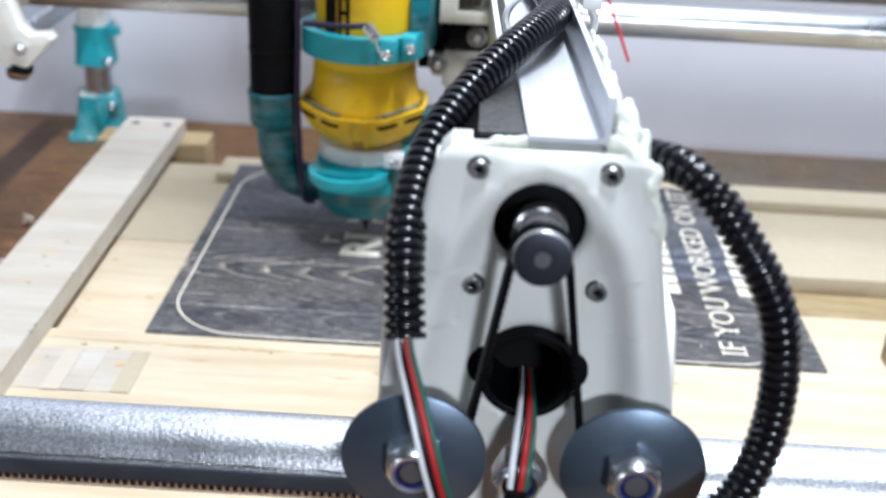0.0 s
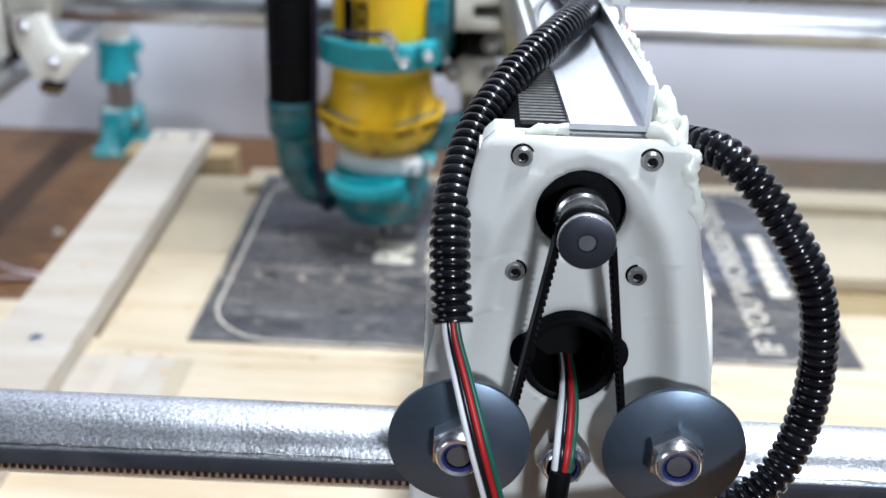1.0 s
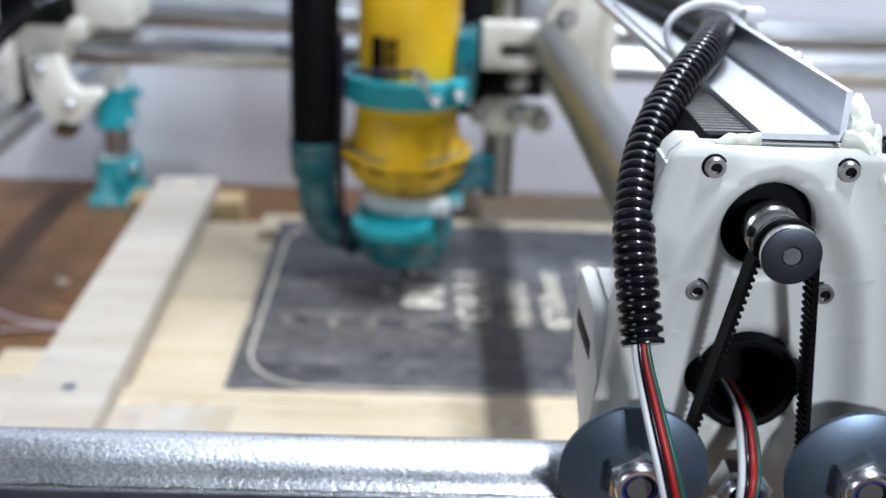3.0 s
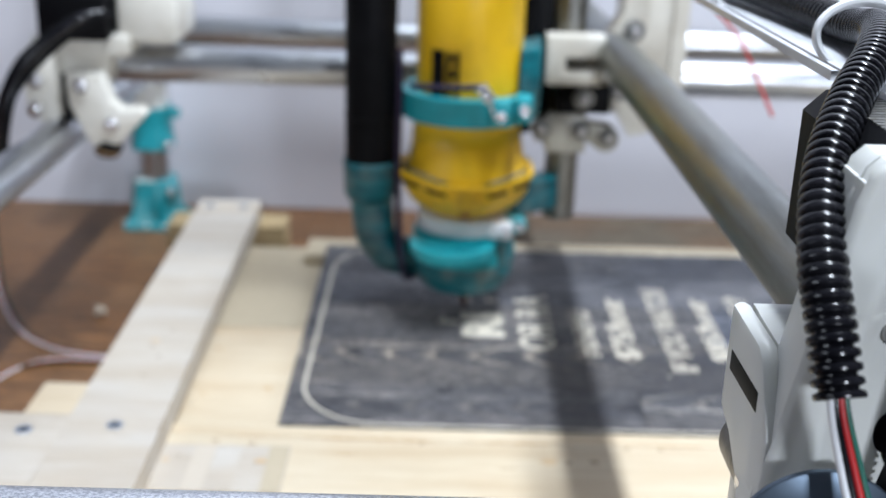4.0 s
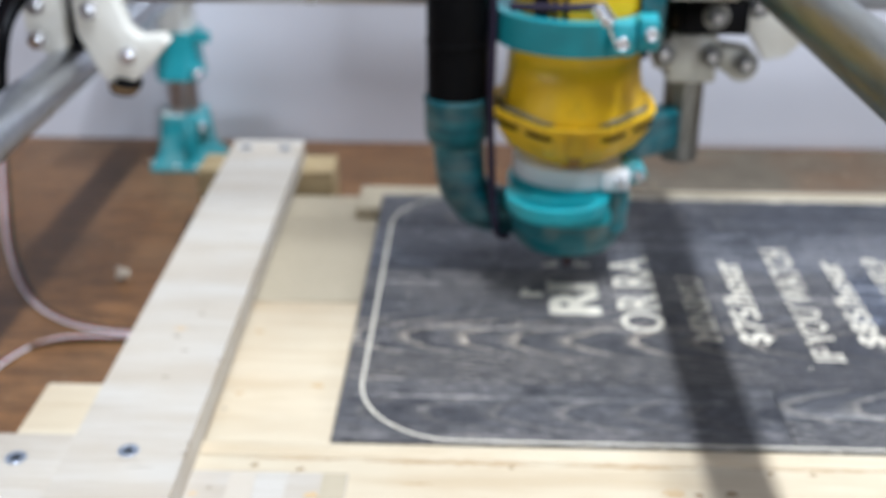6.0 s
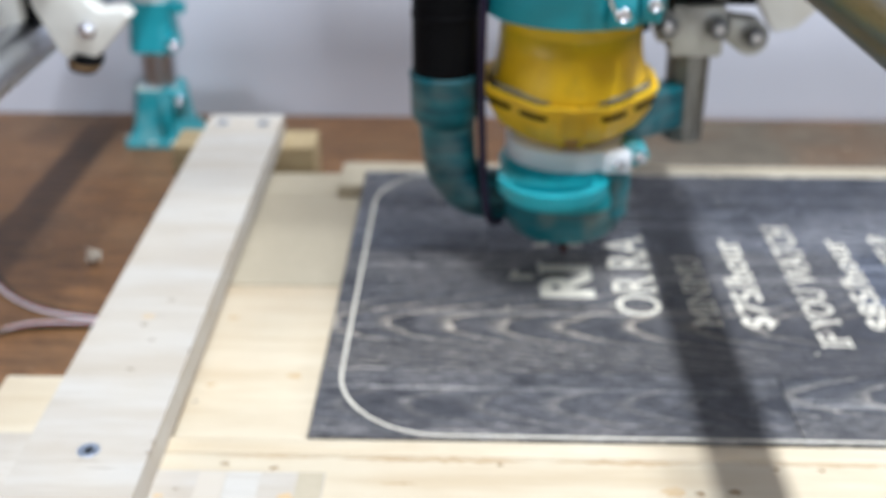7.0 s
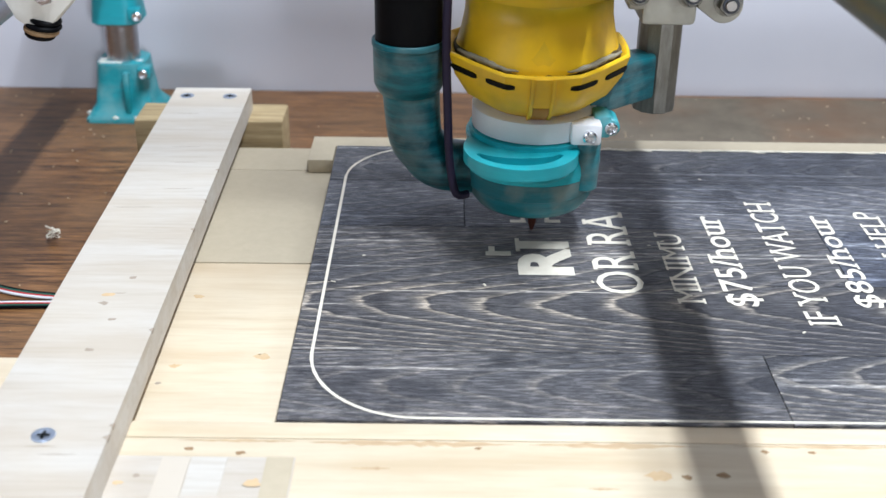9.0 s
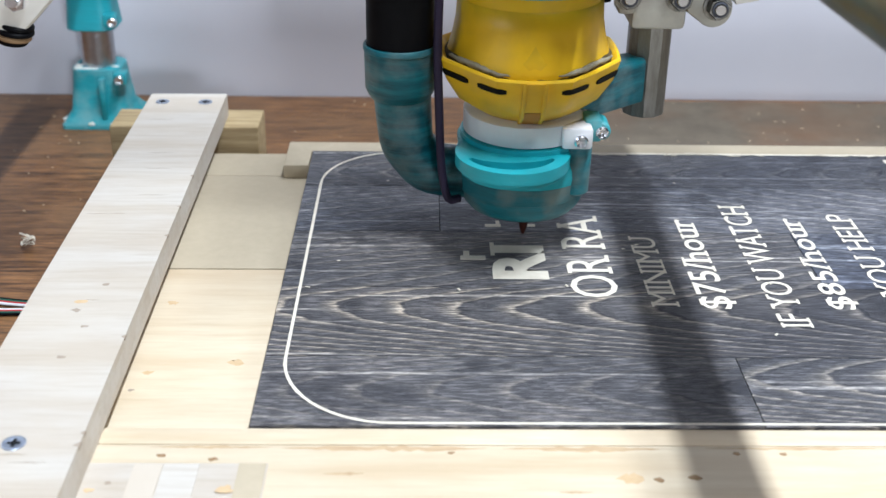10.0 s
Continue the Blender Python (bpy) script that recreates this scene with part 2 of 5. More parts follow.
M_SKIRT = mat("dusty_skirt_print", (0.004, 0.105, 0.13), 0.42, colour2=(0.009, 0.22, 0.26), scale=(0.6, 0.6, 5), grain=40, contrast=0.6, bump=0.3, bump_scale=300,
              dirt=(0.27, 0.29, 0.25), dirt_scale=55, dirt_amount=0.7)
M_YELLOW = mat("yellow_moulding", (0.82, 0.485, 0.009), 0.40, colour2=(0.88, 0.54, 0.016), grain=30, bump=0.06, dirt=(0.25, 0.15, 0.03), dirt_scale=40, dirt_amount=0.4)
M_BLACK = mat("black_plastic", (0.0015, 0.0015, 0.0025), 0.19, spec=0.42, colour2=(0.010, 0.010, 0.013), grain=80, bump=0.05, dirt=(0.03, 0.03, 0.035), dirt_scale=40, dirt_amount=0.3)
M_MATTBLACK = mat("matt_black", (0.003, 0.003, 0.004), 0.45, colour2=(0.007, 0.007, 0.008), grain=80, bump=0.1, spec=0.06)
M_SPANGLE = mat("spangled_galvanised_steel", (0.93, 0.95, 0.985), 0.38, 1.0, colour2=(0.50, 0.52, 0.57), scale=(0.75, 1, 1), grain=1300, contrast=0.82, bump=0.28, bump_scale=1000,
                dirt=(0.36, 0.37, 0.40), dirt_scale=30, dirt_amount=0.4)
M_STEEL = mat("galvanised_steel", (0.60, 0.62, 0.655), 0.31, 1.0, colour2=(0.43, 0.45, 0.485), scale=(0.25, 1, 1), grain=260, contrast=0.45, bump=0.45, bump_scale=380,
              dirt=(0.30, 0.29, 0.27), dirt_scale=26, dirt_amount=0.4)
M_DULLSTEEL = mat("dull_steel_tube", (0.30, 0.30, 0.29), 0.38, 1.0, colour2=(0.15, 0.145, 0.13), scale=(5, 5, 1), grain=60, contrast=0.6, bump=0.4, dirt=(0.14, 0.13, 0.10), dirt_scale=18)
M_GANTRY = mat("scuffed_steel_tube", (0.30, 0.32, 0.32), 0.36, 1.0, colour2=(0.15, 0.155, 0.145), scale=(6, 0.5, 6), grain=40, bump=0.12, dirt=(0.24, 0.21, 0.14), dirt_scale=14)
M_CHROME = mat("bright_steel", (0.82, 0.82, 0.84), 0.26, 1.0, grain=50, bump=0.03, dirt=(0.4, 0.4, 0.42), dirt_scale=60)
M_WASHER = mat("zinc_washer", (0.085, 0.12, 0.165), 0.36, 0.75, colour2=(0.13, 0.17, 0.22), grain=45, bump=0.05, bump_scale=200, dirt=(0.18, 0.21, 0.28), dirt_scale=30, dirt_amount=0.4)
M_ZINC = mat("blue_zinc_screw", (0.45, 0.52, 0.64), 0.34, 0.9, colour2=(0.55, 0.62, 0.72), grain=300, bump=0.1, dirt=(0.10, 0.11, 0.14), dirt_scale=200, dirt_amount=0.3)
M_SCREW = mat("plain_steel_screw", (0.36, 0.35, 0.345), 0.36, 1.0, grain=80, bump=0.05, dirt=(0.2, 0.19, 0.18), dirt_scale=90)
M_FLANGE = mat("dark_anodised_flange", (0.055, 0.06, 0.075), 0.38, 0.8, grain=60, bump=0.05)
M_SCORCH = mat("scorched_pine", (0.38, 0.25, 0.14), 0.7, colour2=(0.56, 0.42, 0.26), scale=(1, 6, 1), grain=60, contrast=0.5)
M_ALU = mat("mill_aluminium", (0.80, 0.82, 0.85), 0.46, 1.0, colour2=(0.66, 0.68, 0.72), scale=(10, 0.6, 10), grain=30, bump=0.08, dirt=(0.45, 0.46, 0.5), dirt_scale=30)
M_GLUE = mat("hot_glue", (0.74, 0.76, 0.66), 0.30, colour2=(0.80, 0.82, 0.74), grain=60, bump=0.1, sss=0.4)
M_RED = mat("red_insulation", (0.42, 0.012, 0.014), 0.4, grain=50)
M_GREEN = mat("green_insulation", (0.008, 0.10, 0.07), 0.4, grain=50)
M_WIREWHITE = mat("white_insulation", (0.72, 0.73, 0.75), 0.4, grain=50)
M_PURPLE = mat("purple_sleeve", (0.012, 0.005, 0.028), 0.6, grain=60)
M_BIT = mat("brown_cutter", (0.10, 0.03, 0.02), 0.35, 0.6, grain=60)
M_BELT = mat("dark_belt_rubber", (0.022, 0.025, 0.034), 0.5, colour2=(0.036, 0.040, 0.052), scale=(0.3, 1, 1), grain=220, bump=0.1, dirt=(0.08, 0.08, 0.09), dirt_scale=70, dirt_amount=0.5)
# label ink, and the painted shade in slots, sockets and the tube
M_INK_AND_SHADE = mat("black_ink_and_shade", (0.005, 0.005, 0.005), 0.5, grain=50, spec=0.1)
M_BLUE = mat("blue_nylon", (0.02, 0.03, 0.16), 0.4, grain=60)
M_DUSTFILM = mat("settled_dust", (0.085, 0.066, 0.046), 0.85, colour2=(0.155, 0.125, 0.088), grain=40, contrast=0.5, bump=0.3, bump_scale=400, dirt=(0.18, 0.085, 0.04), dirt_scale=14, dirt_amount=0.5)
M_DUST = mat("fine_sawdust", (0.55, 0.42, 0.28), 0.9, grain=120)


# ---------------------------------------------------------------- mesh helpers (all in millimetres)
K = 0.001
ORIGIN = {}


def box(bm, lo, hi, bevel=0.0, turn=None):
    lo, hi = Vector(lo), Vector(hi)
    made = bmesh.ops.create_cube(bm, size=1.0)["verts"]
    mid, size = (lo + hi) / 2, hi - lo
    for v in made:
        v.co = Vector([v.co[k] * size[k] for k in range(3)])
        if turn is not None:
            v.co = turn @ v.co
        v.co += mid
    if bevel:
        edges = list({e for v in made for e in v.link_edges})
        bmesh.ops.bevel(bm, geom=edges, offset=bevel, segments=2, profile=0.5, affect="EDGES")
    return made


def rings(bm, loops, caps=True):
    """Skin between loops of points."""
    rows = [[bm.verts.new(p) for p in loop] for loop in loops]
    n = len(rows[0])
    for a, b in zip(rows, rows[1:]):
        for k in range(n):
            bm.faces.new((a[k], a[(k + 1) % n], b[(k + 1) % n], b[k]))
    if caps:
        bm.faces.new(rows[0][::-1])
        bm.faces.new(rows[-1])
    return rows


def frame_of(axis):
    axis = axis.normalized()
    side = axis.cross(Vector((0, 0, 1)))
    if side.length < 1e-4:
        side = Vector((1, 0, 0))
    side.normalize()
    return side, axis.cross(side).normalized(), axis


def lathe(bm, base, axis, profile, seg=32, caps=True):
    """Turn a profile of (distance along the axis, radius) round the axis."""
    a, b, c = frame_of(Vector(axis))
    base = Vector(base)
    loops = []
    for d, r in profile:
        loops.append([base + c * d + (a * math.cos(s) + b * math.sin(s)) * max(r, 0.01) for s in [2 * math.pi * k / seg for k in range(seg)]])
    return rings(bm, loops, caps)


def rod(bm, p0, p1, r, seg=24, bevel=0.0):
    p0, p1 = Vector(p0), Vector(p1)
    n = (p1 - p0).length
    prof = [(0, r), (n, r)] if not bevel else [(0, r - bevel), (bevel, r), (n - bevel, r), (n, r - bevel)]
    return lathe(bm, p0, p1 - p0, prof, seg)


def pipe(bm, p0, p1, r, inner, seg=40):
    p0, p1 = Vector(p0), Vector(p1)
    n = (p1 - p0).length
    lathe(bm, p0, p1 - p0, [(0, inner), (0, r - 0.4), (0.4, r), (n - 0.4, r), (n, r - 0.4), (n, inner), (0, inner)], seg, caps=False)


def spline(points, step):
    """Points along a smooth line through the given ones, about step apart."""
    p = [Vector(q) for q in points]
    p = [p[0] * 2 - p[1], *p, p[-1] * 2 - p[-2]]
    fine = []
    for k in range(1, len(p) - 2):
        for s in range(24):
            t = s / 24
            a, b, c, d = p[k - 1], p[k], p[k + 1], p[k + 2]
            fine.append(0.5 * (2 * b + (c - a) * t + (2 * a - 5 * b + 4 * c - d) * t * t + (3 * b - a - 3 * c + d) * t ** 3))
    fine.append(p[-2])
    out, gone = [fine[0]], 0.0
    for a, b in zip(fine, fine[1:]):
        n = (b - a).length
        while n > 1e-9 and gone + n >= step:
            a = a + (b - a) * ((step - gone) / n)
            n = (b - a).length
            gone = 0.0
            out.append(a)
        gone += n
    if (out[-1] - fine[-1]).length > 0.2 * step:
        out.append(fine[-1])
    return out


def sweep(bm, line, radius, seg=12, flat=1.0):
    """A round (or flattened) bar along a line; radius is a number or a function of the index."""
    loops, up = [], None
    for k, p in enumerate(line):
        way = (line[min(k + 1, len(line) - 1)] - line[max(k - 1, 0)]).normalized()
        if up is None:
            up = frame_of(way)[1]
        up = (up - way * up.dot(way)).normalized()
        side = way.cross(up)
        r = radius(k) if callable(radius) else radius
        loops.append([p + (side * math.cos(s) + up * math.sin(s) * flat) * r for s in [2 * math.pi * i / seg for i in range(seg)]])
    rings(bm, loops)


def prism(bm, outline, axis, lo, hi, bevel=0.0):
    """Extrude an outline of 2D points along x, y or z."""
    def put(u, v, w):
        return {"x": (w, u, v), "y": (u, w, v), "z": (u, v, w)}[axis]
    a = [bm.verts.new(put(u, v, lo)) for u, v in outline]
    b = [bm.verts.new(put(u, v, hi)) for u, v in outline]
    n = len(a)
    made = [bm.faces.new(a[::-1]), bm.faces.new(b)]
    made += [bm.faces.new((a[k], a[(k + 1) % n], b[(k + 1) % n], b[k])) for k in range(n)]
    bmesh.ops.recalc_face_normals(bm, faces=made)
    if bevel:
        edges = list({e for f in made[:2] for e in f.edges})
        bmesh.ops.bevel(bm, geom=edges, offset=bevel, segments=2, profile=0.5, affect="EDGES")


def hexnut(bm, base, axis, across, height, hole, turn=0.3):
    a, b, c = frame_of(Vector(axis))
    base = Vector(base)
    r = across / math.sqrt(3)
    def ring(d, rad, seg=6):
        return [base + c * d + (a * math.cos(s) + b * math.sin(s)) * rad for s in [turn + 2 * math.pi * k / seg for k in range(seg)]]
    rings(bm, [ring(0, r), ring(height - 0.6, r), ring(height, r * 0.9)])


def mesh_of(name, bm, material, smooth=40.0):
    bmesh.ops.recalc_face_normals(bm, faces=bm.faces[:])
    me = bpy.data.meshes.new(name)
    bm.to_mesh(me)
    bm.free()
    me.materials.append(material)
    for poly in me.polygons:
        poly.use_smooth = smooth > 0
    if smooth > 0:
        me.set_sharp_from_angle(angle=radians(smooth))
    return me


def thing(name, at, label, category, group="", kind=""):
    """An Empty at the base of a thing of several parts."""
    ob = new(name)
    ob.empty_display_size = 0.01
    ob.location = Vector(at) * K
    ORIGIN[ob] = Vector(at)
    return tagged(ob, label, category, group, kind)


def part(name, bm, material, parent, label="", smooth=40.0):
    at = ORIGIN[parent]
    bmesh.ops.transform(bm, matrix=Matrix.Diagonal((K, K, K, 1)) @ Matrix.Translation(-at), verts=bm.verts[:])
    ob = new(name, mesh_of(name, bm, material, smooth))
    ob.parent = parent
    ORIGIN[ob] = at
    return tagged(ob, label)


def solid(name, bm, material, at, label, category, group="", kind="", smooth=40.0):
    """A thing that is one mesh, with its origin at the given place."""
    at = Vector(at)
    bmesh.ops.transform(bm, matrix=Matrix.Diagonal((K, K, K, 1)) @ Matrix.Translation(-at), verts=bm.verts[:])
    ob = new(name, mesh_of(name, bm, material, smooth))
    ob.location = at * K
    ORIGIN[ob] = at
    return tagged(ob, label, category, group, kind)


def BM():
    return bmesh.new()


def arc(cx, cy, r, a0, a1, n=8):
    return [(cx + r * math.cos(radians(a0 + (a1 - a0) * k / n)), cy + r * math.sin(radians(a0 + (a1 - a0) * k / n))) for k in range(n + 1)]


# ---------------------------------------------------------------- the room
def slab(name, lo, hi, material, label, category="wall"):
    bm = BM()
    box(bm, lo, hi)
    return solid(name, bm, material, [(a + b) / 2 for a, b in zip(lo, hi)], label, category, kind="structure", smooth=0)


slab("wall_back", (-2200, 508, -800), (2400, 620, 1900), M_WALL, "white painted wall behind the workbench")
# unseen enclosure, added so that metal mirrors a dark room and fill stays low
slab("wall_left", (-2300, -3000, -800), (-2200, 620, 1900), M_ROOM_DARK, "unseen dark wall, added to hold back fill light")
slab("wall_right", (2400, -3000, -800), (2500, 620, 1900), M_ROOM_DARK, "unseen dark wall, added to hold back fill light")
slab("wall_front", (-2300, -3100, -800), (2500, -3000, 1900), M_ROOM_DARK, "unseen dark wall, added to hold back fill light")
slab("floor", (-2300, -3100, -900), (2500, 620, -800), M_ROOM_DARK, "unseen dark floor, added to hold back fill light", "floor")
slab("ceiling", (-2300, -3100, 1900), (2500, 620, 2000), M_ROOM_DARK, "unseen dark ceiling, added to hold back fill light", "ceiling")


def bench():
    b = thing("workbench", (200, 0, -800), "workbench with a worn brown wood-grain laminate top", "workbench")
    bm = BM()
    box(bm, (-1200, -520, -82), (1500, 507, -50), 2)
    part("tabletop", bm, M_TABLE, b)
    for x in (-1150, 1450):
        for y in (-470, 440):
            bm = BM()
            box(bm, (x - 35, y - 35, -799), (x + 35, y + 35, -82), 2)
            part("leg", bm, M_OLDWOOD, b)


bench()


def board(name, lo, hi, material, label, bevel=0.8, turn=0.0, category="board"):
    bm = BM()
    made = box(bm, lo, hi, bevel)
    at = Vector([(a + b) / 2 for a, b in zip(lo, hi)])
    at.z = lo[2]
    ob = solid(name, bm, material, at, label, category, smooth=30)
    ob.rotation_euler = (0, 0, radians(turn))
    return ob


board("base_board", (-58, -258, -50), (640, 287, -21.2), M_OLDWOOD, "wooden base under the cutting bed, lying on the bench")
board("fibreboard_sheet", (-62, 254.0, -21), (640, 287, -9), M_MDF, "narrow tan fibreboard sheet of the cutting bed", 0.4)
board("fibreboard_sheet", (-62, 140.8, -21), (640, 253.8, -9), M_MDF, "tan fibreboard sheet of the cutting bed", 0.5)
board("pine_board", (-62, 0.4, -21), (-1.2, 140.2, -9.2), M_PINE, "short pale pine board beside the stained sign", 0.7)
board("pine_board", (391, 0.4, -21), (640, 84, -9.2), M_PINE, "short pale pine board beside the stained sign", 0.7)
board("pine_board", (-56, -11, -21), (660, -1.0, -0.6), M_PINE, "narrow pale pine batten along the sign's front edge", 0.7)
board("pine_board", (-56, -262, -21), (660, -11.2, -0.6), M_PINE, "long pale knotty pine board in front of the sign", 0.7)
board("pine_board", (-134, -18, -50), (-60, 41, -0.6), M_PINE, "thick pale pine board under the plywood strip", 0.9)
board("plywood_piece", (-143, -150, -50), (-99.5, -19, 13.2), M_PLY, "pale plywood offcut screwed beside the strip", 0.8)


def plywood_strip():
    p = thing("plywood_strip", (-77.9, 79.5, -0.4), "long pale plywood strip screwed to a wooden block", "board")
    for z0, z1, m, inset, words in ((-0.4, 3.1, M_PLY, 0.0, ""), (3.1, 10.2, M_PLY, 0.02, ""), (10.2, 13.5, M_PLY, 0.0, "")):
        bm = BM()
        box(bm, (-101.2 + inset, -250 + inset, z0), (-54.6 - inset, 329 - inset, z1))
        part("layer", bm, m, p, words, smooth=0)
    rng = random.Random(12)
    for k in range(15):
        # fine splits across the face, and chips along the edge
        chip = k > 8
        y = rng.uniform(130, 300) if k < 6 else rng.uniform(-60, 260)
        x, n = (-55.6, rng.uniform(0.8, 2.0)) if chip else (rng.uniform(-98, -74), rng.uniform(6, 20))
        bm = BM()
        if chip:
            prism(bm, [(x + 1.3, y - n), (x + 1.3, y + n), (x + 0.3, y + 0.4 * n), (x - rng.uniform(0.2, 1.2), y - 0.1 * n), (x + 0.4, y - 0.6 * n)], "z", 12.4, 13.56)
        else:
            ys = [y + 0.5 * noise.noise(Vector((i * 0.6, k, 0))) for i in range(9)]
            up = [(x + n * i / 8, ys[i] + 0.22 * math.sin(math.pi * i / 8) + 0.02) for i in range(9)]
            low = [(x + n * i / 8, ys[i] - 0.22 * math.sin(math.pi * i / 8) - 0.02) for i in range(9)]
            prism(bm, low + up[::-1], "z", 13.3, 13.54)
        part("chip" if chip else "split", bm, M_DENT, p, "frayed chip" if chip else "fine dark split", smooth=0)
    p.rotation_euler = (0, 0, radians(0.8))


plywood_strip()
board("wooden_block", (-128, 308, -50), (-37, 340, -0.5), M_OLDWOOD, "yellowish treated wooden block under the strip", 1.2)
board("end_board", (431, -60, -9), (470, 36, 8), M_OLDWOOD, "pale wooden board end lying on the cutting bed", 0.8)


def fence():
    bm = BM()
    prism(bm, [(-15, 250), (-0.8, 250), (-0.8, 271), (390, 271), (390, 254), (640, 254), (640, 286), (-15, 286)], "z", -8.8, -0.8, 0.4)
    solid("fence_strip", bm, M_MDF, (200, 278, -8.8), "thin fibreboard fence strip behind the stained sign", "board", smooth=30)


fence()


def veneer():
    for x0, x1, y1, z, m, words in ((-53.5, 10, -23, -0.55, M_PLY, "thin pale veneer patch stuck on the pine board"), (-0.2, 9.4, -23.4, -0.1, M_MDF, "thin beige veneer strip stuck on a paler patch"),
                                    (-37, -27, -24, -0.1, M_OLDPLY, "thin beige veneer strip stuck on a paler patch"), (-26.6, -14, -23.6, -0.1, M_PLY, "thin white veneer strip stuck on a paler patch")):
        bm = BM()
        box(bm, (x0, y1 - 42, z), (x1, y1, z + 0.4))
        solid("veneer_patch", bm, m, ((x0 + x1) / 2, y1 - 20, z), words, "veneer", "veneer patches", smooth=0)


veneer()


# ---------------------------------------------------------------- screws and holes in the boards
def wood_screw(x, y, z, label="countersunk steel screw driven into the strip"):
    s = thing("wood_screw", (x, y, z), label, "screw", "screws in the boards")
    bm = BM()
    lathe(bm, (x, y, z - 1.0), (0, 0, 1), [(0, 2.2), (0.9, 4.3), (1.35, 4.1), (1.5, 3.2), (1.2, 2.0), (1.0, 0.1)], 20)
    part("head", bm, M_ZINC, s)
    # a black cross paints the shade down in the drive recess
    bm = BM()
    box(bm, (x - 2.2, y - 0.5, z + 0.3), (x + 2.2, y + 0.5, z + 0.5))
    box(bm, (x - 0.5, y - 2.2, z + 0.32), (x + 0.5, y + 2.2, z + 0.52))
    part("recess", bm, M_INK_AND_SHADE, s)
    return s


wood_screw(-95, 314, 13.5)
wood_screw(-69, 314, 13.5)
wood_screw(-75.5, -30, 13.5)
wood_screw(-118, -36, 13.3)


def knots():
    """Old screw holes and knots, each a shallow dark dimple on a board."""
    dark, pale, dent = M_KNOT, M_PALEKNOT, M_DENT
    spots = [(-29, -18, -0.6, 1.2, dark), (-10, -20, -0.6, 1.3, dark), (148, -31, -0.6, 1.5, dark), (161, -30, -0.6, 1.9, dark), (179, -16, -0.6, 1.2, dark), (196, -16, -0.6, 1.0, dark),
             (75, -16, -0.6, 0.9, dark), (139, -30.5, -0.6, 3.2, pale), (-49.5, -38, -0.1, 1.4, pale), (-44, -34, -0.1, 1.0, dent), (-3, -38, 0.27, 2.2, pale),
             (-72, 83, 13.5, 1.3, dent), (-79, 68, 13.5, 1.9, pale), (-79, 61, 13.5, 1.5, dent), (-72, 48, 13.5, 1.2, dent), (-75, 25, 13.5, 1.5, dent),
             (-50, 107, -9.2, 1.9, pale), (-49, 49, -9.2, 1.8, pale), (-53, 36, -9.2, 0.9, dent), (-14, 57, -9.2, 2.4, pale), (250, -30, -0.6, 1.2, dark), (300, -22, -0.6, 1.0, dark)]
    for x, y, z, r, material in spots:
        bm = BM()
        lathe(bm, (x, y, z - 0.5), (0, 0, 1), [(0, r * 0.8), (0.515, r * 1.1), (0.56, r * 0.8), (0.54, 0.05)], 14)
        for v in bm.verts:
            v.co.x = x + (v.co.x - x) * (1.2 + 0.9 * noise.noise(v.co * 0.9))
            v.co.y = y + (v.co.y - y) * (0.75 + 0.7 * noise.noise(v.co * 1.1))
        solid("knot", bm, material, (x, y, z - 0.5), "small dark knot or old screw hole in a board" if material is dark else "small tan knot or dent in a board", "knot", "knots in the boards")


knots()


def scorch_marks():
    """Brown scorched smears along the joint of the front boards."""
    rng = random.Random(21)
    for x0, x1, y, w in ((14, 88, -13.4, 2.0), (94, 156, -13.4, 1.7), (168, 236, -12.8, 1.0), (-34, 10, -12.9, 0.9), (30, 44, -28, 0.8), (112, 124, -38, 0.7)):
        bm = BM()
        n = 24
        up = [(x0 + (x1 - x0) * k / n, y + w * (0.25 + rng.random()) * math.sin(math.pi * (k + 0.3) / (n + 0.6))) for k in range(n + 1)]
        low = [(x0 + (x1 - x0) * k / n, y - w * (0.25 + rng.random()) * math.sin(math.pi * (k + 0.3) / (n + 0.6))) for k in range(n + 1)]
        prism(bm, low + up[::-1], "z", -0.62, -0.54)
        solid("scorch_mark", bm, M_SCORCH, ((x0 + x1) / 2, y, -0.6), "brown scorched smear on the pine board", "scorch mark", "scorch marks", smooth=0)


scorch_marks()


# ---------------------------------------------------------------- the sign
LINES = [("RI", 97.2, 123.4, 114.5, 152.0), ("OR RA", 132.4, 154.2, 98.0, 183.0), ("MINIMU", 166.9, 179.5, 89.5, 160.0), ("$75/hour", 189.0, 205.5, 88.0, 180.0),
         ("IF YOU WATCH", 220.2, 234.4, 72.0, 197.5), ("$85/hour", 246.6, 260.6, 88.0, 182.0), ("IF YOU HELP", 273.8, 286.8, 82.0, 187.0),
         ("IF YOU WORKED ON IT", 331.6, 346.6, 11.0, 262.0)]


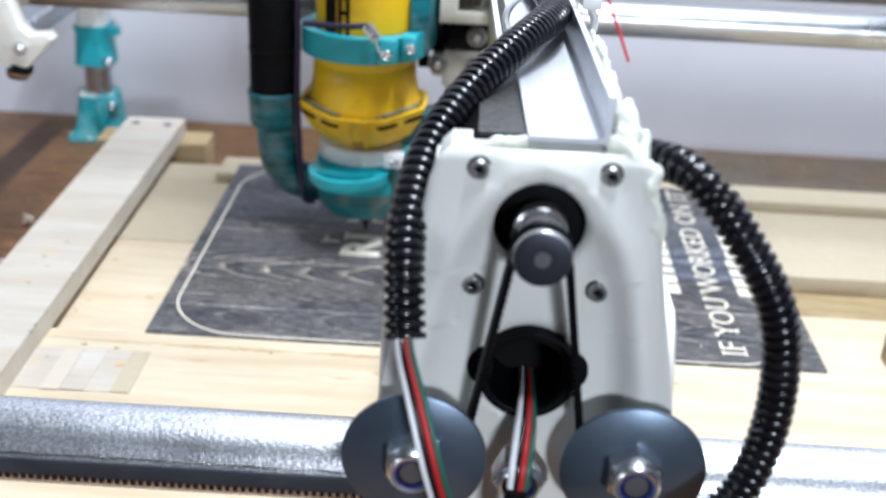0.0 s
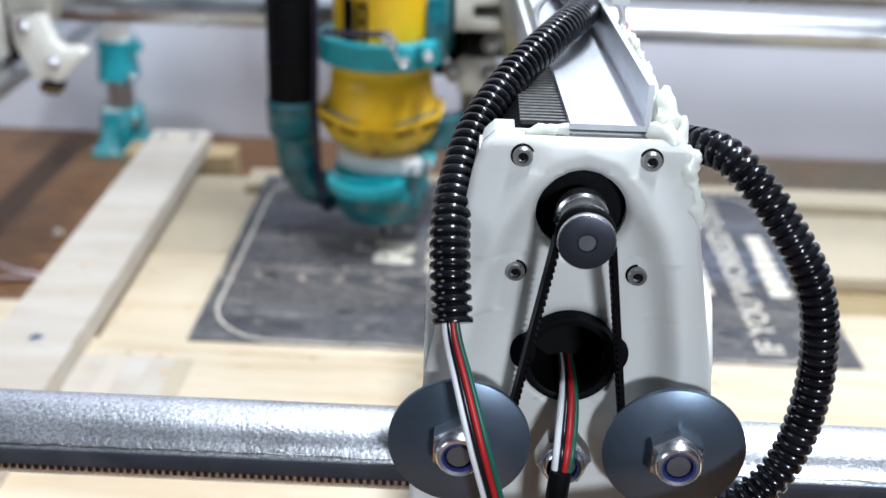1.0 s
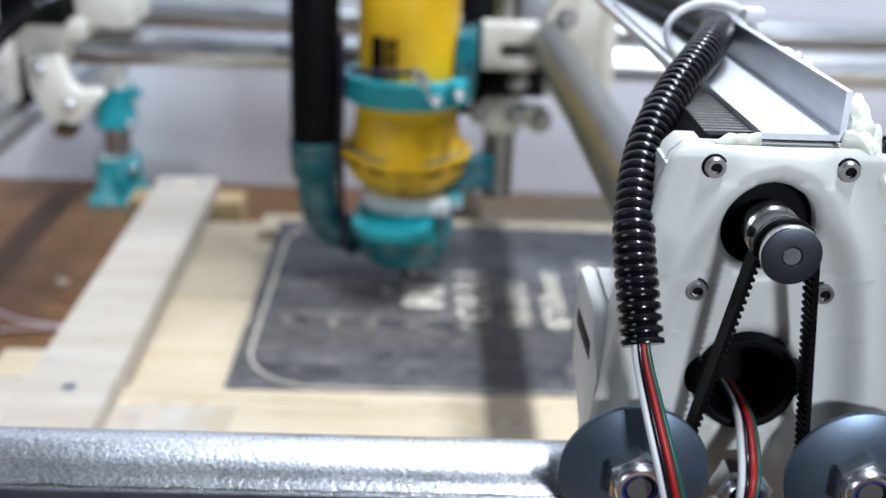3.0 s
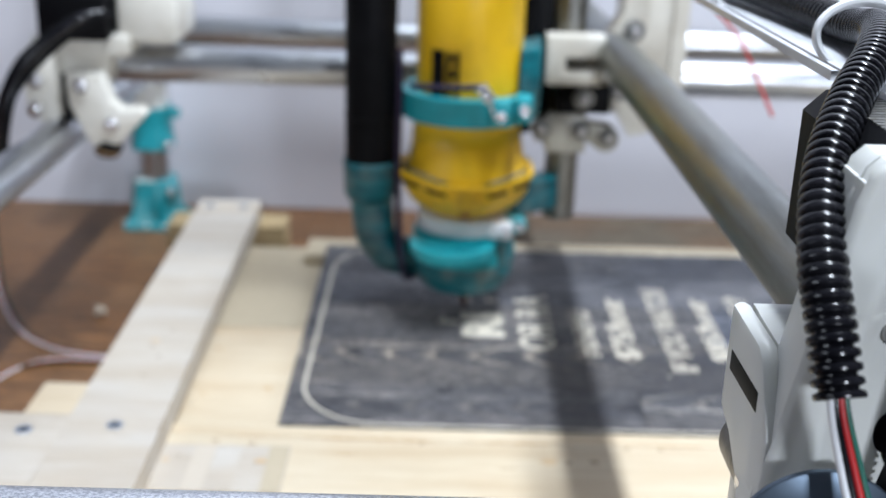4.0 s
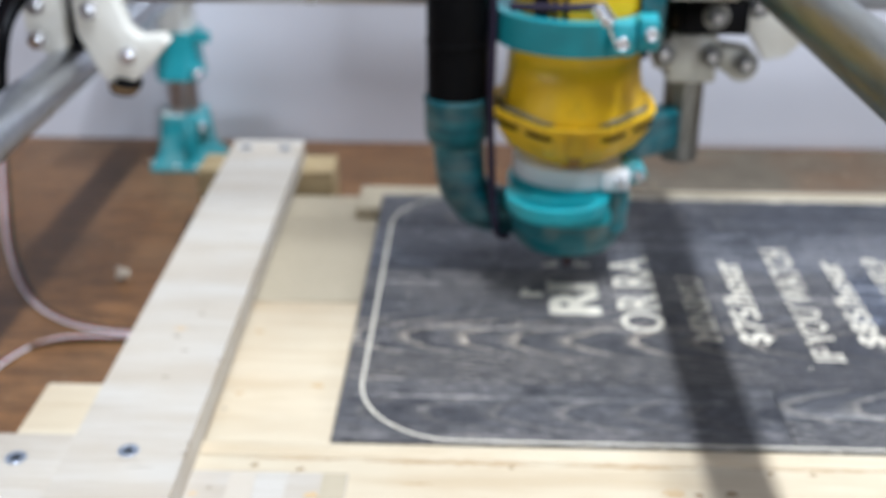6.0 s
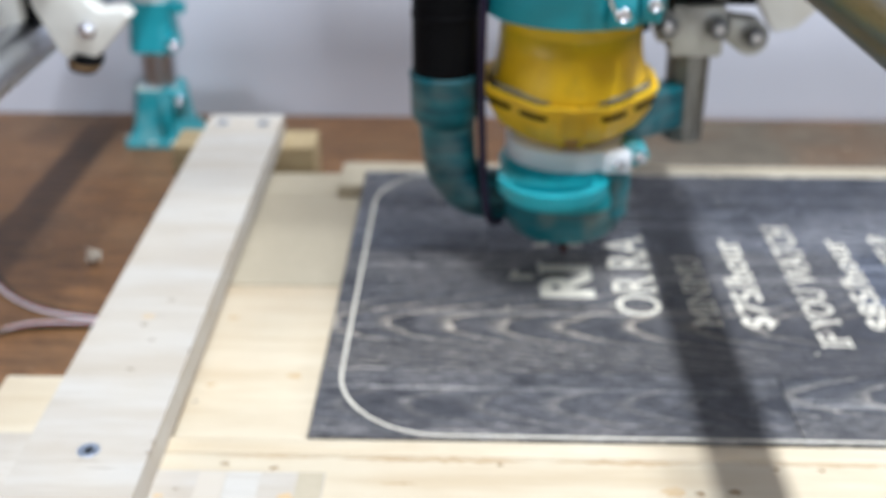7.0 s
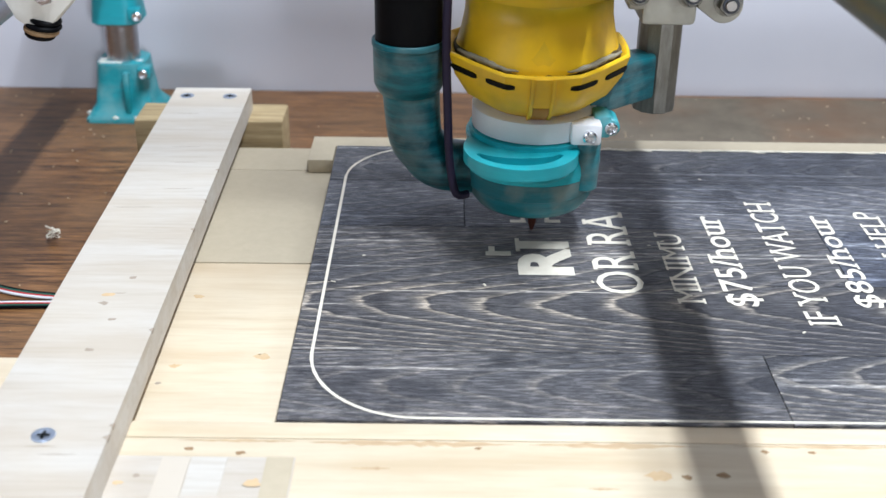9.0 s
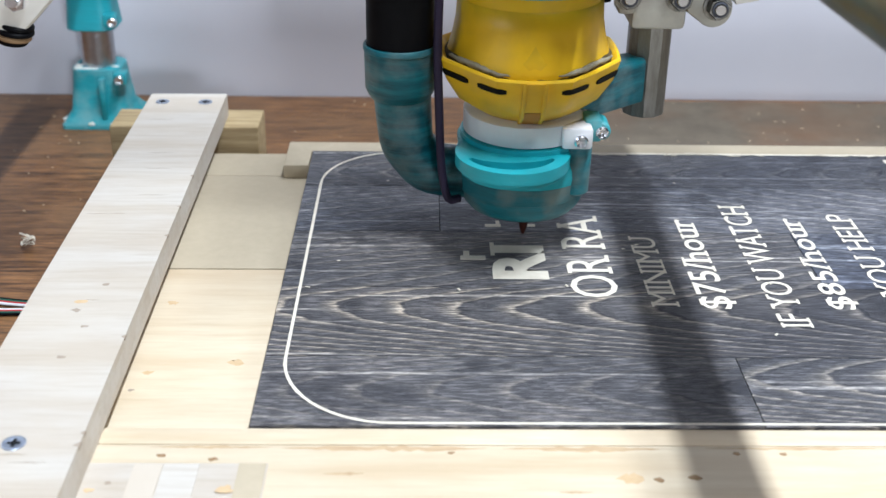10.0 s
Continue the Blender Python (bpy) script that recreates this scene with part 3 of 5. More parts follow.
def text_mesh(body, weight):
    """Points and faces of a word in Blender's own font, with slab serifs on its stroke ends, scaled to the unit square."""
    curve = bpy.data.curves.new("word", "FONT")
    curve.body, curve.offset, curve.resolution_u = body, weight, 3
    ob = bpy.data.objects.new("word", curve)
    scene.collection.objects.link(ob)
    bpy.context.view_layer.update()
    me = bpy.data.meshes.new_from_object(ob.evaluated_get(bpy.context.evaluated_depsgraph_get()))
    pts = [tuple(v.co[:2]) for v in me.vertices]
    faces = [tuple(p.vertices) for p in me.polygons]
    bpy.data.objects.remove(ob)
    bpy.data.meshes.remove(me)
    letters = len(pts)
    used = {}
    for f in faces:
        for a, b in zip(f, f[1:] + f[:1]):
            used[frozenset((a, b))] = used.get(frozenset((a, b)), 0) + 1
    low, top = min(p[1] for p in pts), max(p[1] for p in pts)
    for edge, count in used.items():
        if count != 1 or len(edge) != 2:
            continue
        a, b = (pts[k] for k in edge)
        if abs(a[1] - b[1]) > 0.01 or not 0.05 < abs(a[0] - b[0]) < 0.21:
            continue
        x0, x1, y = min(a[0], b[0]) - 0.065, max(a[0], b[0]) + 0.065, a[1]
        if -0.03 < y < 0.06:
            y0, y1 = y, y + 0.06
        elif y > top - 0.09 or (body != body.upper() and 0.44 < y < 0.56):
            y0, y1 = y - 0.06, y
        else:
            continue
        n = len(pts)
        pts += [(x0, y0), (x1, y0), (x1, y1), (x0, y1)]
        faces.append((n, n + 1, n + 2, n + 3))
    pts = np.array(pts)
    lo, hi = pts.min(0), pts.max(0)
    return (pts - lo) / (hi - lo), faces, letters


def sign():
    s = thing("stained_sign", (195, 135, -9), "black-stained laminated wooden sign being carved with pale lettering", "sign")
    rows = [(0, 48, (194,)), (48.25, 107, (-50,)), (107.25, 165, (250,)), (165.25, 221, (73,)), (221.25, 270.3, (-50,))]
    grain = iter(((0.5, 0.30, 0.9), (0.72, 0.80, 0.8), (0.66, 0.85, 1.0), (-0.7, 0.40, 0.22), (0.9, 0.30, 0.6), (-0.6, 0.40, 0.24), (1.5, 0.40, 0.26), (0.4, 0.35, 0.9)))
    for y0, y1, cuts in rows:
        xs = [0, *[c for c in cuts if c > 0], 389]
        for a, b in zip(xs, xs[1:]):
            bm = BM()
            box(bm, (a + (0.15 if a else 0), y0, -8.9), (b - (0.15 if b < 389 else 0), y1, random.uniform(-0.06, 0.0)), 0.35)
            heart, strength, density = next(grain)
            part("plank", bm, M_STAIN, s, smooth=0).color = ((heart + 2) / 4, strength, density, 1)
    # carved border
    bm = BM()
    w, x0, x1, y0, y1, r = 0.88, 8.6, 380.4, 1.2, 268.6, 45.0
    mid = arc(x0 + r, y0 + r, r, 180, 270, 14) + arc(x1 - r, y0 + r, r, 270, 360, 14) + arc(x1 - r, y1 - r, r, 0, 90, 14) + arc(x0 + r, y1 - r, r, 90, 180, 14)
    loops = []
    n = len(mid)
    for k in range(n):
        a, b = Vector(mid[k - 1]), Vector(mid[(k + 1) % n])
        t = (b - a).normalized()
        q = Vector((t.y, -t.x)) * (w * 1.5 if mid[k][1] > y1 - 1 else w) * (0.75 + 0.25 * noise.noise(Vector((k * 0.7, 0, 0))))
        p = Vector(mid[k])
        loops.append((p + q, p - q))
    vs = [[bm.verts.new((u.x, u.y, 0.22)) for u in pair] for pair in loops]
    for k in range(n):
        c, d = vs[k], vs[(k + 1) % n]
        bm.faces.new((c[0], d[0], d[1], c[1]))
    part("border_groove", bm, M_CARVE, s, "pale carved border line", smooth=0)
    for body, xa, xb, ya, yb in LINES:
        pts, faces, letters = text_mesh(body, 0.045 if len(body) < 3 else 0.009 if "$" in body else 0.0)
        bm = BM()
        vs = [bm.verts.new((xb - (xb - xa) * v, ya + (yb - ya) * u, 0.2 if k < letters else 0.27 + 0.006 * ((k - letters) // 4 % 9))) for k, (u, v) in enumerate(pts)]
        for f in faces:
            try:
                bm.faces.new([vs[k] for k in f])
            except ValueError:
                pass
        part("lettering", bm, M_CARVE, s, "pale carved lettering", smooth=0)
    # carved marks that cannot be read
    bars = [(96, 104, 170, 173), (101.5, 103.5, 173, 177), (113.5, 121.5, 170.5, 173.5), (114, 116, 173.5, 177), (82.5, 94.6, 134, 138), (84, 87, 138, 143), (305, 319, 87, 99), (305, 319, 102, 113), (305, 319, 117, 125), (305, 319, 129, 140), (308, 319, 143, 154), (308, 319, 157, 168), (308, 319, 171, 182),
            (356, 369.5, 88, 99), (356, 369.5, 102, 113), (356, 369.5, 117, 127), (356, 369.5, 131, 141), (358, 369.5, 145, 156), (358, 369.5, 159, 170), (358, 369.5, 173, 184)]
    for xa, xb, ya, yb in bars:
        bm = BM()
        box(bm, (xa, ya, -0.2), (xb, yb, 0.2))
        part("carved_mark", bm, M_CARVE, s, "pale carved mark", smooth=0)


sign()


# ---------------------------------------------------------------- the frame of the machine
def steel_rail(p0, p1, material, label, r=12.0):
    bm = BM()
    pipe(bm, p0, p1, r, r - 1.3)
    mid = (Vector(p0) + Vector(p1)) / 2
    return solid("steel_rail", bm, material, mid, label, "rail", "rails of the machine")


RAIL_Y, RAIL_Z = -296.0, 133.0


def front_rail():
    r = thing("steel_rail", (170, RAIL_Y, RAIL_Z), "spangled galvanised steel tube rail across the machine's front", "rail", "rails of the machine")
    bm = BM()
    pipe(bm, (-420, RAIL_Y, RAIL_Z), (760, RAIL_Y, RAIL_Z), 12.0, 10.7, 64)
    part("tube", bm, M_SPANGLE, r)
    # the weld runs along the front, a little above the middle
    bm = BM()
    rng = random.Random(5)
    rows = []
    for k in range(237):
        a = radians(17 + rng.uniform(-1.2, 1.2))
        w, h = radians(rng.uniform(1.2, 3.0)), rng.uniform(0.03, 0.12)
        rows.append([(-420 + k * 5, RAIL_Y - q * math.cos(b), RAIL_Z + q * math.sin(b)) for q, b in ((11.9, a - w), (12.0 + h, a - 0.4 * w), (12.0 + h, a + 0.4 * w), (11.9, a + w))])
    rings(bm, rows)
    part("weld_seam", bm, M_DULLSTEEL, r, "dull uneven weld seam", smooth=0)


front_rail()
steel_rail((-190, 430, 128), (760, 430, 128), M_STEEL, "galvanised steel tube rail along the back wall")
steel_rail((-165, -420, 99), (-165, 455, 99), M_STEEL, "galvanised steel tube rail along the machine's side")


def rail_belt():
    """A flat belt against the front of the rail, its teeth along the lower edge."""
    def at(r, a):
        return (RAIL_Y - r * math.cos(radians(a)), RAIL_Z - r * math.sin(radians(a)))

    b = thing("timing_belt", (170, *at(12.5, 45)), "black toothed timing belt along the front rail", "belt")
    bm = BM()
    prism(bm, [at(12.15, a) for a in (-11, -6, 0, 6, 12)] + [at(12.9, a) for a in (12, 6, 0, -6, -11)], "x", -420, 760)
    part("band", bm, M_BELT, b, "dark blue-grey belt back", smooth=0)
    bm = BM()
    x = -300.0
    while x < 300:
        prism(bm, [at(12.1, 11.5), at(13.3, 11.5), at(13.3, 18), at(12.1, 19)], "x", x, x + 1.1)
        x += 2.2
    part("teeth", bm, M_BLACK, b, "row of small belt teeth", smooth=0)


rail_belt()


def leg_post(x, y, label):
    p = thing("corner_leg", (x, y, -50), label, "machine leg", "legs of the machine")
    bm = BM()
    pipe(bm, (x, y, -48), (x, y, 140), 12.0, 10.8)
    part("tube", bm, M_STEEL, p, "galvanised steel tube")
    bm = BM()
    def sq(h, half, rr):
        return [(x + u, y + v, h) for u, v in arc(half - rr, half - rr, rr, 0, 90, 5) + arc(rr - half, half - rr, rr, 90, 180, 5) + arc(rr - half, rr - half, rr, 180, 270, 5) + arc(half - rr, rr - half, rr, 270, 360, 5)]
    rings(bm, [sq(-50, 26, 4), sq(-47, 26, 4), sq(-45, 24.5, 5), sq(-38, 20.0, 7), sq(-20, 18.2, 9), sq(-8.6, 17.4, 10), sq(-8, 16.6, 10)])
    box(bm, (x + 3.5, y - 23.5, -47), (x + 7.5, y - 17, -13), 0.8)
    box(bm, (x + 14, y - 21, -18), (x + 23, y - 10, -9.5), 1)
    part("foot", bm, M_FOOT, p, "dusty teal printed foot")
    bm = BM()
    rings(bm, [sq(20, 16.4, 9), sq(21, 17.6, 10), sq(36, 16, 9), sq(50, 15, 8), sq(55, 16, 6), sq(57, 15.4, 5)])
    box(bm, (x + 16, y - 12, 49), (x + 26, y - 4, 57), 1)
    box(bm, (x + 11, y - 19, 24), (x + 20, y - 9, 33), 1)
    part("collar", bm, M_TEAL, p, "teal printed collar")
    bm = BM()
    rings(bm, [sq(57.2, 13.5, 9), sq(70, 13.2, 9), sq(78, 12.8, 8), sq(80, 12.4, 8)])
    part("cap", bm, M_WHITE, p, "off-white cap")
    for h in (-13.5, 28.5):
        bm = BM()
        lathe(bm, (x + 18.5, y - 21.5, h), (0, -1, 0), [(0, 3.2), (2.4, 3.2), (3.0, 2.6), (2.2, 1.6), (2.0, 0.1)], 16)
        part("bolt", bm, M_CHROME, p, "bright steel bolt head")
    rng = random.Random(8)
    for k in range(18):
        # dabs of hot glue round the foot's edge and where the tube goes in
        a = rng.uniform(3.3, 6.1)
        low = k < 6
        r0, h = (24.5, -46) if low else (13.5, -8)
        bm = BM()
        c = Vector((x + r0 * max(-1, min(1, 1.25 * math.cos(a))), y + r0 * max(-1, min(1, 1.25 * math.sin(a))), h))
        bmesh.ops.create_icosphere(bm, subdivisions=2, radius=rng.uniform(1.0, 1.9))
        for v in bm.verts:
            v.co = c + Vector((v.co.x * 2.0, v.co.y, v.co.z * (0.9 if low else 0.5))) * (1 + 0.5 * noise.noise(v.co * 0.5 + c))
            v.co.z = max(v.co.z, -49.9)
        part("glue_dab", bm, M_GLUE, p, "whitish hot glue", smooth=80)
    bm = BM()
    prism(bm, [(x - 24, 100), (x + 24, 100), (x + 24, 140), (x + 12, 152), (x - 18, 152), (x - 24, 140)], "y", y - 34, y + 8, 2.0)
    part("corner_bracket", bm, M_OLDWHITE, p, "off-white printed corner bracket")
    bm = BM()
    box(bm, (x - 4, y - 40, 150), (x + 26, y - 16, 160), 2)
    part("top_clip", bm, M_TEAL, p, "teal printed clip")
    return p


leg_post(-171.5, 455, "teal printed foot with a dull steel leg tube on the bench")


# ---------------------------------------------------------------- front truck and beam, which slide together along x
CX, CZ, FY, TZ = 196.6, 215.0, -313.0, 173.9
BEAM = []


def ring_hole_plate(bm, outline, holes, y0, y1):
    """A plate in the xz plane with round holes through it, filled by bmesh."""
    made = []
    for y in (y0, y1):
        loops = []
        for loop in [outline, *holes]:
            vs = [bm.verts.new((u, y, v)) for u, v in loop]
            es = [bm.edges.new((vs[k], vs[(k + 1) % len(vs)])) for k in range(len(vs))]
            loops.append((vs, es))
        bmesh.ops.triangle_fill(bm, use_beauty=True, use_dissolve=False, edges=[e for _, es in loops for e in es])
        made.append(loops)
    for (va, _), (vb, _) in zip(*made):
        n = len(va)
        for k in range(n):
            bm.faces.new((va[k], va[(k + 1) % n], vb[(k + 1) % n], vb[k]))


def circle(cx, cz, r, n=40):
    return [(cx + r * math.cos(2 * math.pi * k / n), cz + r * math.sin(2 * math.pi * k / n)) for k in range(n)]


def front_truck():
    t = thing("roller_truck", (CX, FY, 120), "white printed roller truck with a motor on the front rail", "machine carriage")
    # front plate
    def mirrored(right):
        return right + [(2 * CX - u, v) for u, v in right[::-1]]
    outline = mirrored([(CX + 42, 112), (CX + 41, 140), (CX + 38, 168), (CX + 31, 205), (CX + 27.5, 226), (CX + 25.5, 232.5), (CX + 22.5, 235.2)])
    bm = BM()
    ring_hole_plate(bm, [(CX + (u - CX) * 0.985, v - 0.3) for u, v in outline], [circle(CX, CZ, 11.5), circle(CX, TZ, 13.2)], FY + 5.9, FY + 7.2)
    part("front_plate", bm, M_WHITE, t, "white printed plate", smooth=35)
    # side flanks and body behind the plate
    for s in (-1, 1):
        bm = BM()
        prism(bm, [(CX + s * 41.5, 112), (CX + s * 37.6, 168), (CX + s * 31, 205), (CX + s * 26, 230), (CX + s * 23, 230), (CX + s * 28, 203), (CX + s * 34, 168), (CX + s * 36, 112)], "y", FY + 2.0, FY + 16, 0.5)
        part("flank", bm, M_WHITE, t)
    bm = BM()
    prism(bm, [(CX - 28.6, 214), (CX - 26.4, 226), (CX - 24.8, 232.0), (CX - 22.3, 234.5), (CX + 22.3, 234.5), (CX + 24.8, 232.0), (CX + 26.4, 226), (CX + 28.6, 214), (CX + 24, 220), (CX + 18, 228.5), (CX - 18, 228.5), (CX - 24, 220)], "y", FY + 1.9, FY + 15.8, 0.7)
    part("top_rim", bm, M_WHITE, t)
    # moulded front: a soft horseshoe ridge round the two openings, rounded edges
    ridge = [(33.5, 112), (33.0, 122), (31.5, 150), (29.0, 176), (24.8, 198), (20.2, 211.5), (14.0, 222.5), (7.5, 229.3), (0.0, 231.5)]
    edge = [(112, 42), (140, 41), (168, 38), (205, 31), (226, 27.5), (232.5, 25.5), (235.2, 22.5)]

    def half_width(z):
        return float(np.interp(z, [p[0] for p in edge], [p[1] for p in edge]))

    def opening(z):
        for cz, rad in ((CZ, 11.3), (TZ, 13.0)):
            if abs(z - cz) < rad:
                return math.sqrt(rad * rad - (z - cz) ** 2)
        return 0.0

    def height(u, z):
        best = 99.0
        for (ax, az), (bx, bz) in zip(ridge, ridge[1:]):
            dx, dz = bx - ax, bz - az
            s = min(1, max(0, ((u - ax) * dx + (z - az) * dz) / (dx * dx + dz * dz)))
            best = min(best, math.hypot(u - ax - s * dx, z - az - s * dz))
        inside = u < float(np.interp(z, [p[1] for p in ridge], [p[0] for p in ridge])) and z < 231.5
        fall = min(1, best / 9)
        h = 2.2 * math.exp(-(best / 4.0) ** 2) - (2.6 * fall * fall * (3 - 2 * fall) if inside else 0)
        rim = min(half_width(z) - u, 235.2 - z)
        for cz, rad in ((CZ, 11.3), (TZ, 13.0)):
            rim = min(rim, math.hypot(u, z - cz) - rad)
        if rim < 2.0:
            h -= 1.6 * (1 - max(0, rim) / 2.0) ** 2
        return h

    zs = set(np.arange(112, 235.3, 1.4)) | {235.2}
    for cz, rad in ((CZ, 11.3), (TZ, 13.0)):
        zs = {z for z in zs if abs(abs(z - cz) - rad) > 0.9} | {cz + sg * rad * q for sg in (-1, 1) for q in (0.94, 0.985, 0.9999, 1.0001)}
    bm = BM()
    cols = 26
    for s in (-1, 1):
        last = None
        for z in sorted(zs):
            a, b = opening(z), half_width(z)
            us = [a + (b - a) * (0.5 - 0.5 * math.cos(math.pi * k / cols)) for k in range(cols + 1)]
            row = [bm.verts.new((CX + s * u, FY - 0.1 - height(u, z), z)) for u in us]
            if last:
                for k in range(cols):
                    bm.faces.new((last[k], last[k + 1], row[k + 1], row[k]))
            last = row
    bmesh.ops.remove_doubles(bm, verts=bm.verts[:], dist=0.02)
    part("front_moulding", bm, M_WHITE, t, smooth=80)
    # motor behind the plate
    bm = BM()
    c = 21.0
    prism(bm, [(CX - c + 5, CZ - c), (CX + c - 5, CZ - c), (CX + c, CZ - c + 5), (CX + c, CZ + c - 5), (CX + c - 5, CZ + c), (CX - c + 5, CZ + c), (CX - c, CZ + c - 5), (CX - c, CZ - c + 5)], "y", FY + 7.6, FY + 62, 0.8)
    motor = part("motor", bm, M_MATTBLACK, t, "black square stepper motor")
    for k in range(19):
        bm = BM()
        box(bm, (CX - 16.2, FY + 10 + k * 2.6, CZ + c - 0.4), (CX + 16.2, FY + 11.4 + k * 2.6, CZ + c + 0.2))
        part("lamination", bm, M_DULLSTEEL, motor, smooth=0)
    bm = BM()
    rod(bm, (CX, FY + 7.4, CZ), (CX, FY + 6.4, CZ), 11.2, 32)
    part("boss", bm, M_MATTBLACK, motor)
    # four cap screws
    for sx in (-1, 1):
        for sz in (-1, 1):
            x, z = CX + sx * 15.5, CZ + sz * 15.5 - (0.9 if sz < 0 else 0)
            y = FY - height(15.5, z) + 0.3
            bm = BM()
            lathe(bm, (x, y, z), (0, -1, 0), [(0, 2.45), (2.0, 2.45), (2.5, 2.1), (2.5, 1.35), (1.0, 1.3), (1.0, 0.05)], 24)
            screw = part("cap_screw", bm, M_SCREW, t, "steel hex-socket screw")
            bm = BM()
            lathe(bm, (x, y - 0.1, z), (0, -1, 0), [(0, 2.95), (0.5, 2.95), (0.5, 2.4), (0, 2.4)], 24, caps=False)
            part("washer", bm, M_MATTBLACK, screw)
            # a black hex paints the shade down in the socket
            bm = BM()
            hexnut(bm, (x, y - 0.9, z), (0, -1, 0), 2.1, 0.7, 1)
            part("socket", bm, M_INK_AND_SHADE, screw, "black hex painting the socket's shade")
    # pulley on the motor shaft
    bm = BM()
    y0 = FY + 3
    lathe(bm, (CX, y0, CZ), (0, -1, 0), [(0, 6.6), (4, 6.6), (4.6, 6.0), (7, 5.9), (7.4, 6.6), (11, 6.6), (11.2, 5.2), (17.2, 5.2), (17.4, 6.9), (18.6, 7.0), (18.85, 6.9), (18.85, 2.6), (18.4, 2.4), (18.4, 0.05)], 40)
    pul = part("pulley", bm, M_CHROME, t, "turned aluminium belt pulley")
    bm = BM()
    lathe(bm, (CX, y0 - 18.9, CZ), (0, -1, 0), [(0, 6.7), (0.5, 6.7), (0.6, 6.4), (0.6, 2.4), (0, 2.4)], 40, caps=False)
    part("flange", bm, M_FLANGE, pul, "dark blue-grey flange")
    bm = BM()
    rod(bm, (CX, y0 - 10, CZ), (CX, y0 - 19.3, CZ), 2.4, 20, 0.4)
    part("shaft", bm, M_CHROME, pul)
    bm = BM()
    rod(bm, (CX - 5.9, y0 - 8.5, CZ + 1.5), (CX - 7.0, y0 - 8.5, CZ + 1.8), 1.3, 10)
    part("grub_screw", bm, M_INK_AND_SHADE, pul)
    # drive belt, in two runs with their teeth, round the pulley and down behind the washers
    for s in (-1, 1):
        top, low = Vector((CX + s * 6.4, y0 - 13.8, CZ - 2.0)), Vector((CX + s * 15.8, FY - 2.0, 150))
        way = (low - top).normalized()
        side = Vector((way.z, 0, -way.x)) * s
        bm = BM()
        for a, b, u in [(0, (low - top).length, 0.0)]:
            quad = [top + way * a, top + way * b]
            vs = []
            for p in quad:
                for d in (0, 1.1):
                    for w in (-3, 3):
                        vs.append(bm.verts.new(p + side * -d + Vector((0, w, 0))))
            for f in ((0, 1, 3, 2), (4, 6, 7, 5), (0, 4, 5, 1), (2, 3, 7, 6), (0, 2, 6, 4), (1, 5, 7, 3)):
                bm.faces.new([vs[k] for k in f])
        d = 1.0
        while d < (low - top).length - 1:
            p = top + way * d
            vs = [bm.verts.new(p + way * e + side * q + Vector((0, w, 0))) for w in (-3, 3) for e, q in ((0, 0.0), (1.0, 0.0), (0.85, 0.8), (0.15, 0.8))]
            for f in ((0, 3, 2, 1), (4, 5, 6, 7), (0, 1, 5, 4), (1, 2, 6, 5), (2, 3, 7, 6), (3, 0, 4, 7)):
                bm.faces.new([vs[k] for k in f])
            d += 2.0
        part("drive_belt", bm, M_MATTBLACK, t, "black toothed drive belt", smooth=0)
    bm = BM()
    sweep(bm, spline([(CX + 6.6 * math.cos(a), y0 - 14.2, CZ + 6.6 * math.sin(a)) for a in [radians(-20 + 220 * k / 10) for k in range(11)]], 1.0), lambda k: 0.8, 8, 1.0)
    part("belt_wrap", bm, M_MATTBLACK, t)
    # big washers, nuts and bolt ends
    for s, x in ((-1, CX - 28.0), (1, CX + 28.4)):
        z = 152.8
        bm = BM()
        lathe(bm, (x, FY - 7, z), (0, -1, 0), [(0, 18.4), (0.3, 18.8), (1.3, 18.8), (1.6, 18.4), (1.6, 4), (0, 4)], 64, caps=False)
        w = part("big_washer", bm, M_WASHER, t, "large blue-grey zinc washer")
        bm = BM()
        hexnut(bm, (x, FY - 8.6, z + 0.8), (0, -1, 0), 13.2, 5.4, 4, 0.52)
        lathe(bm, (x, FY - 13.4, z + 0.8), (0, -1, 0), [(0, 6.3), (1.6, 6.2), (3.0, 5.9), (3.6, 5.3), (3.4, 4.4), (2.0, 4.3)], 32, caps=False)
        nut = part("lock_nut", bm, M_CHROME, t, "bright steel lock nut")
        bm = BM()
        lathe(bm, (x, FY - 15.4, z + 0.8), (0, -1, 0), [(0, 4.6), (1.2, 4.5), (1.3, 3.8), (0.4, 3.7)], 28, caps=False)
        part("nylon_ring", bm, M_BLUE, nut, "blue nylon ring")
        bm = BM()
        rod(bm, (x, FY - 3, z + 0.8), (x, FY - 16.2, z + 0.8), 3.5, 20, 0.5)
        part("bolt_end", bm, M_SCREW, nut)
        bm = BM()
        rod(bm, (x, FY - 6.8, z), (x, FY + 20, z), 10.5, 28, 0.6)
        part("bearing", bm, M_CHROME, t)
    bm = BM()
    hexnut(bm, (CX - 0.4, FY - 3.5, 149), (0, -1, 0), 12.6, 7.0, 4, 0.1)
    lathe(bm, (CX - 0.4, FY - 10.3, 149), (0, -1, 0), [(0, 5.6), (2, 5.2), (2.6, 4.6), (2.2, 3.8)], 28, caps=False)
    nut = part("lock_nut", bm, M_CHROME, t, "bright steel lock nut")
    bm = BM()
    lathe(bm, (CX - 0.4, FY - 11.4, 149), (0, -1, 0), [(0, 4.5), (1.0, 4.4), (1.1, 3.6), (0, 3.5)], 24, caps=False)
    part("nylon_ring", bm, M_BLUE, nut, "blue nylon ring")
    bm = BM()
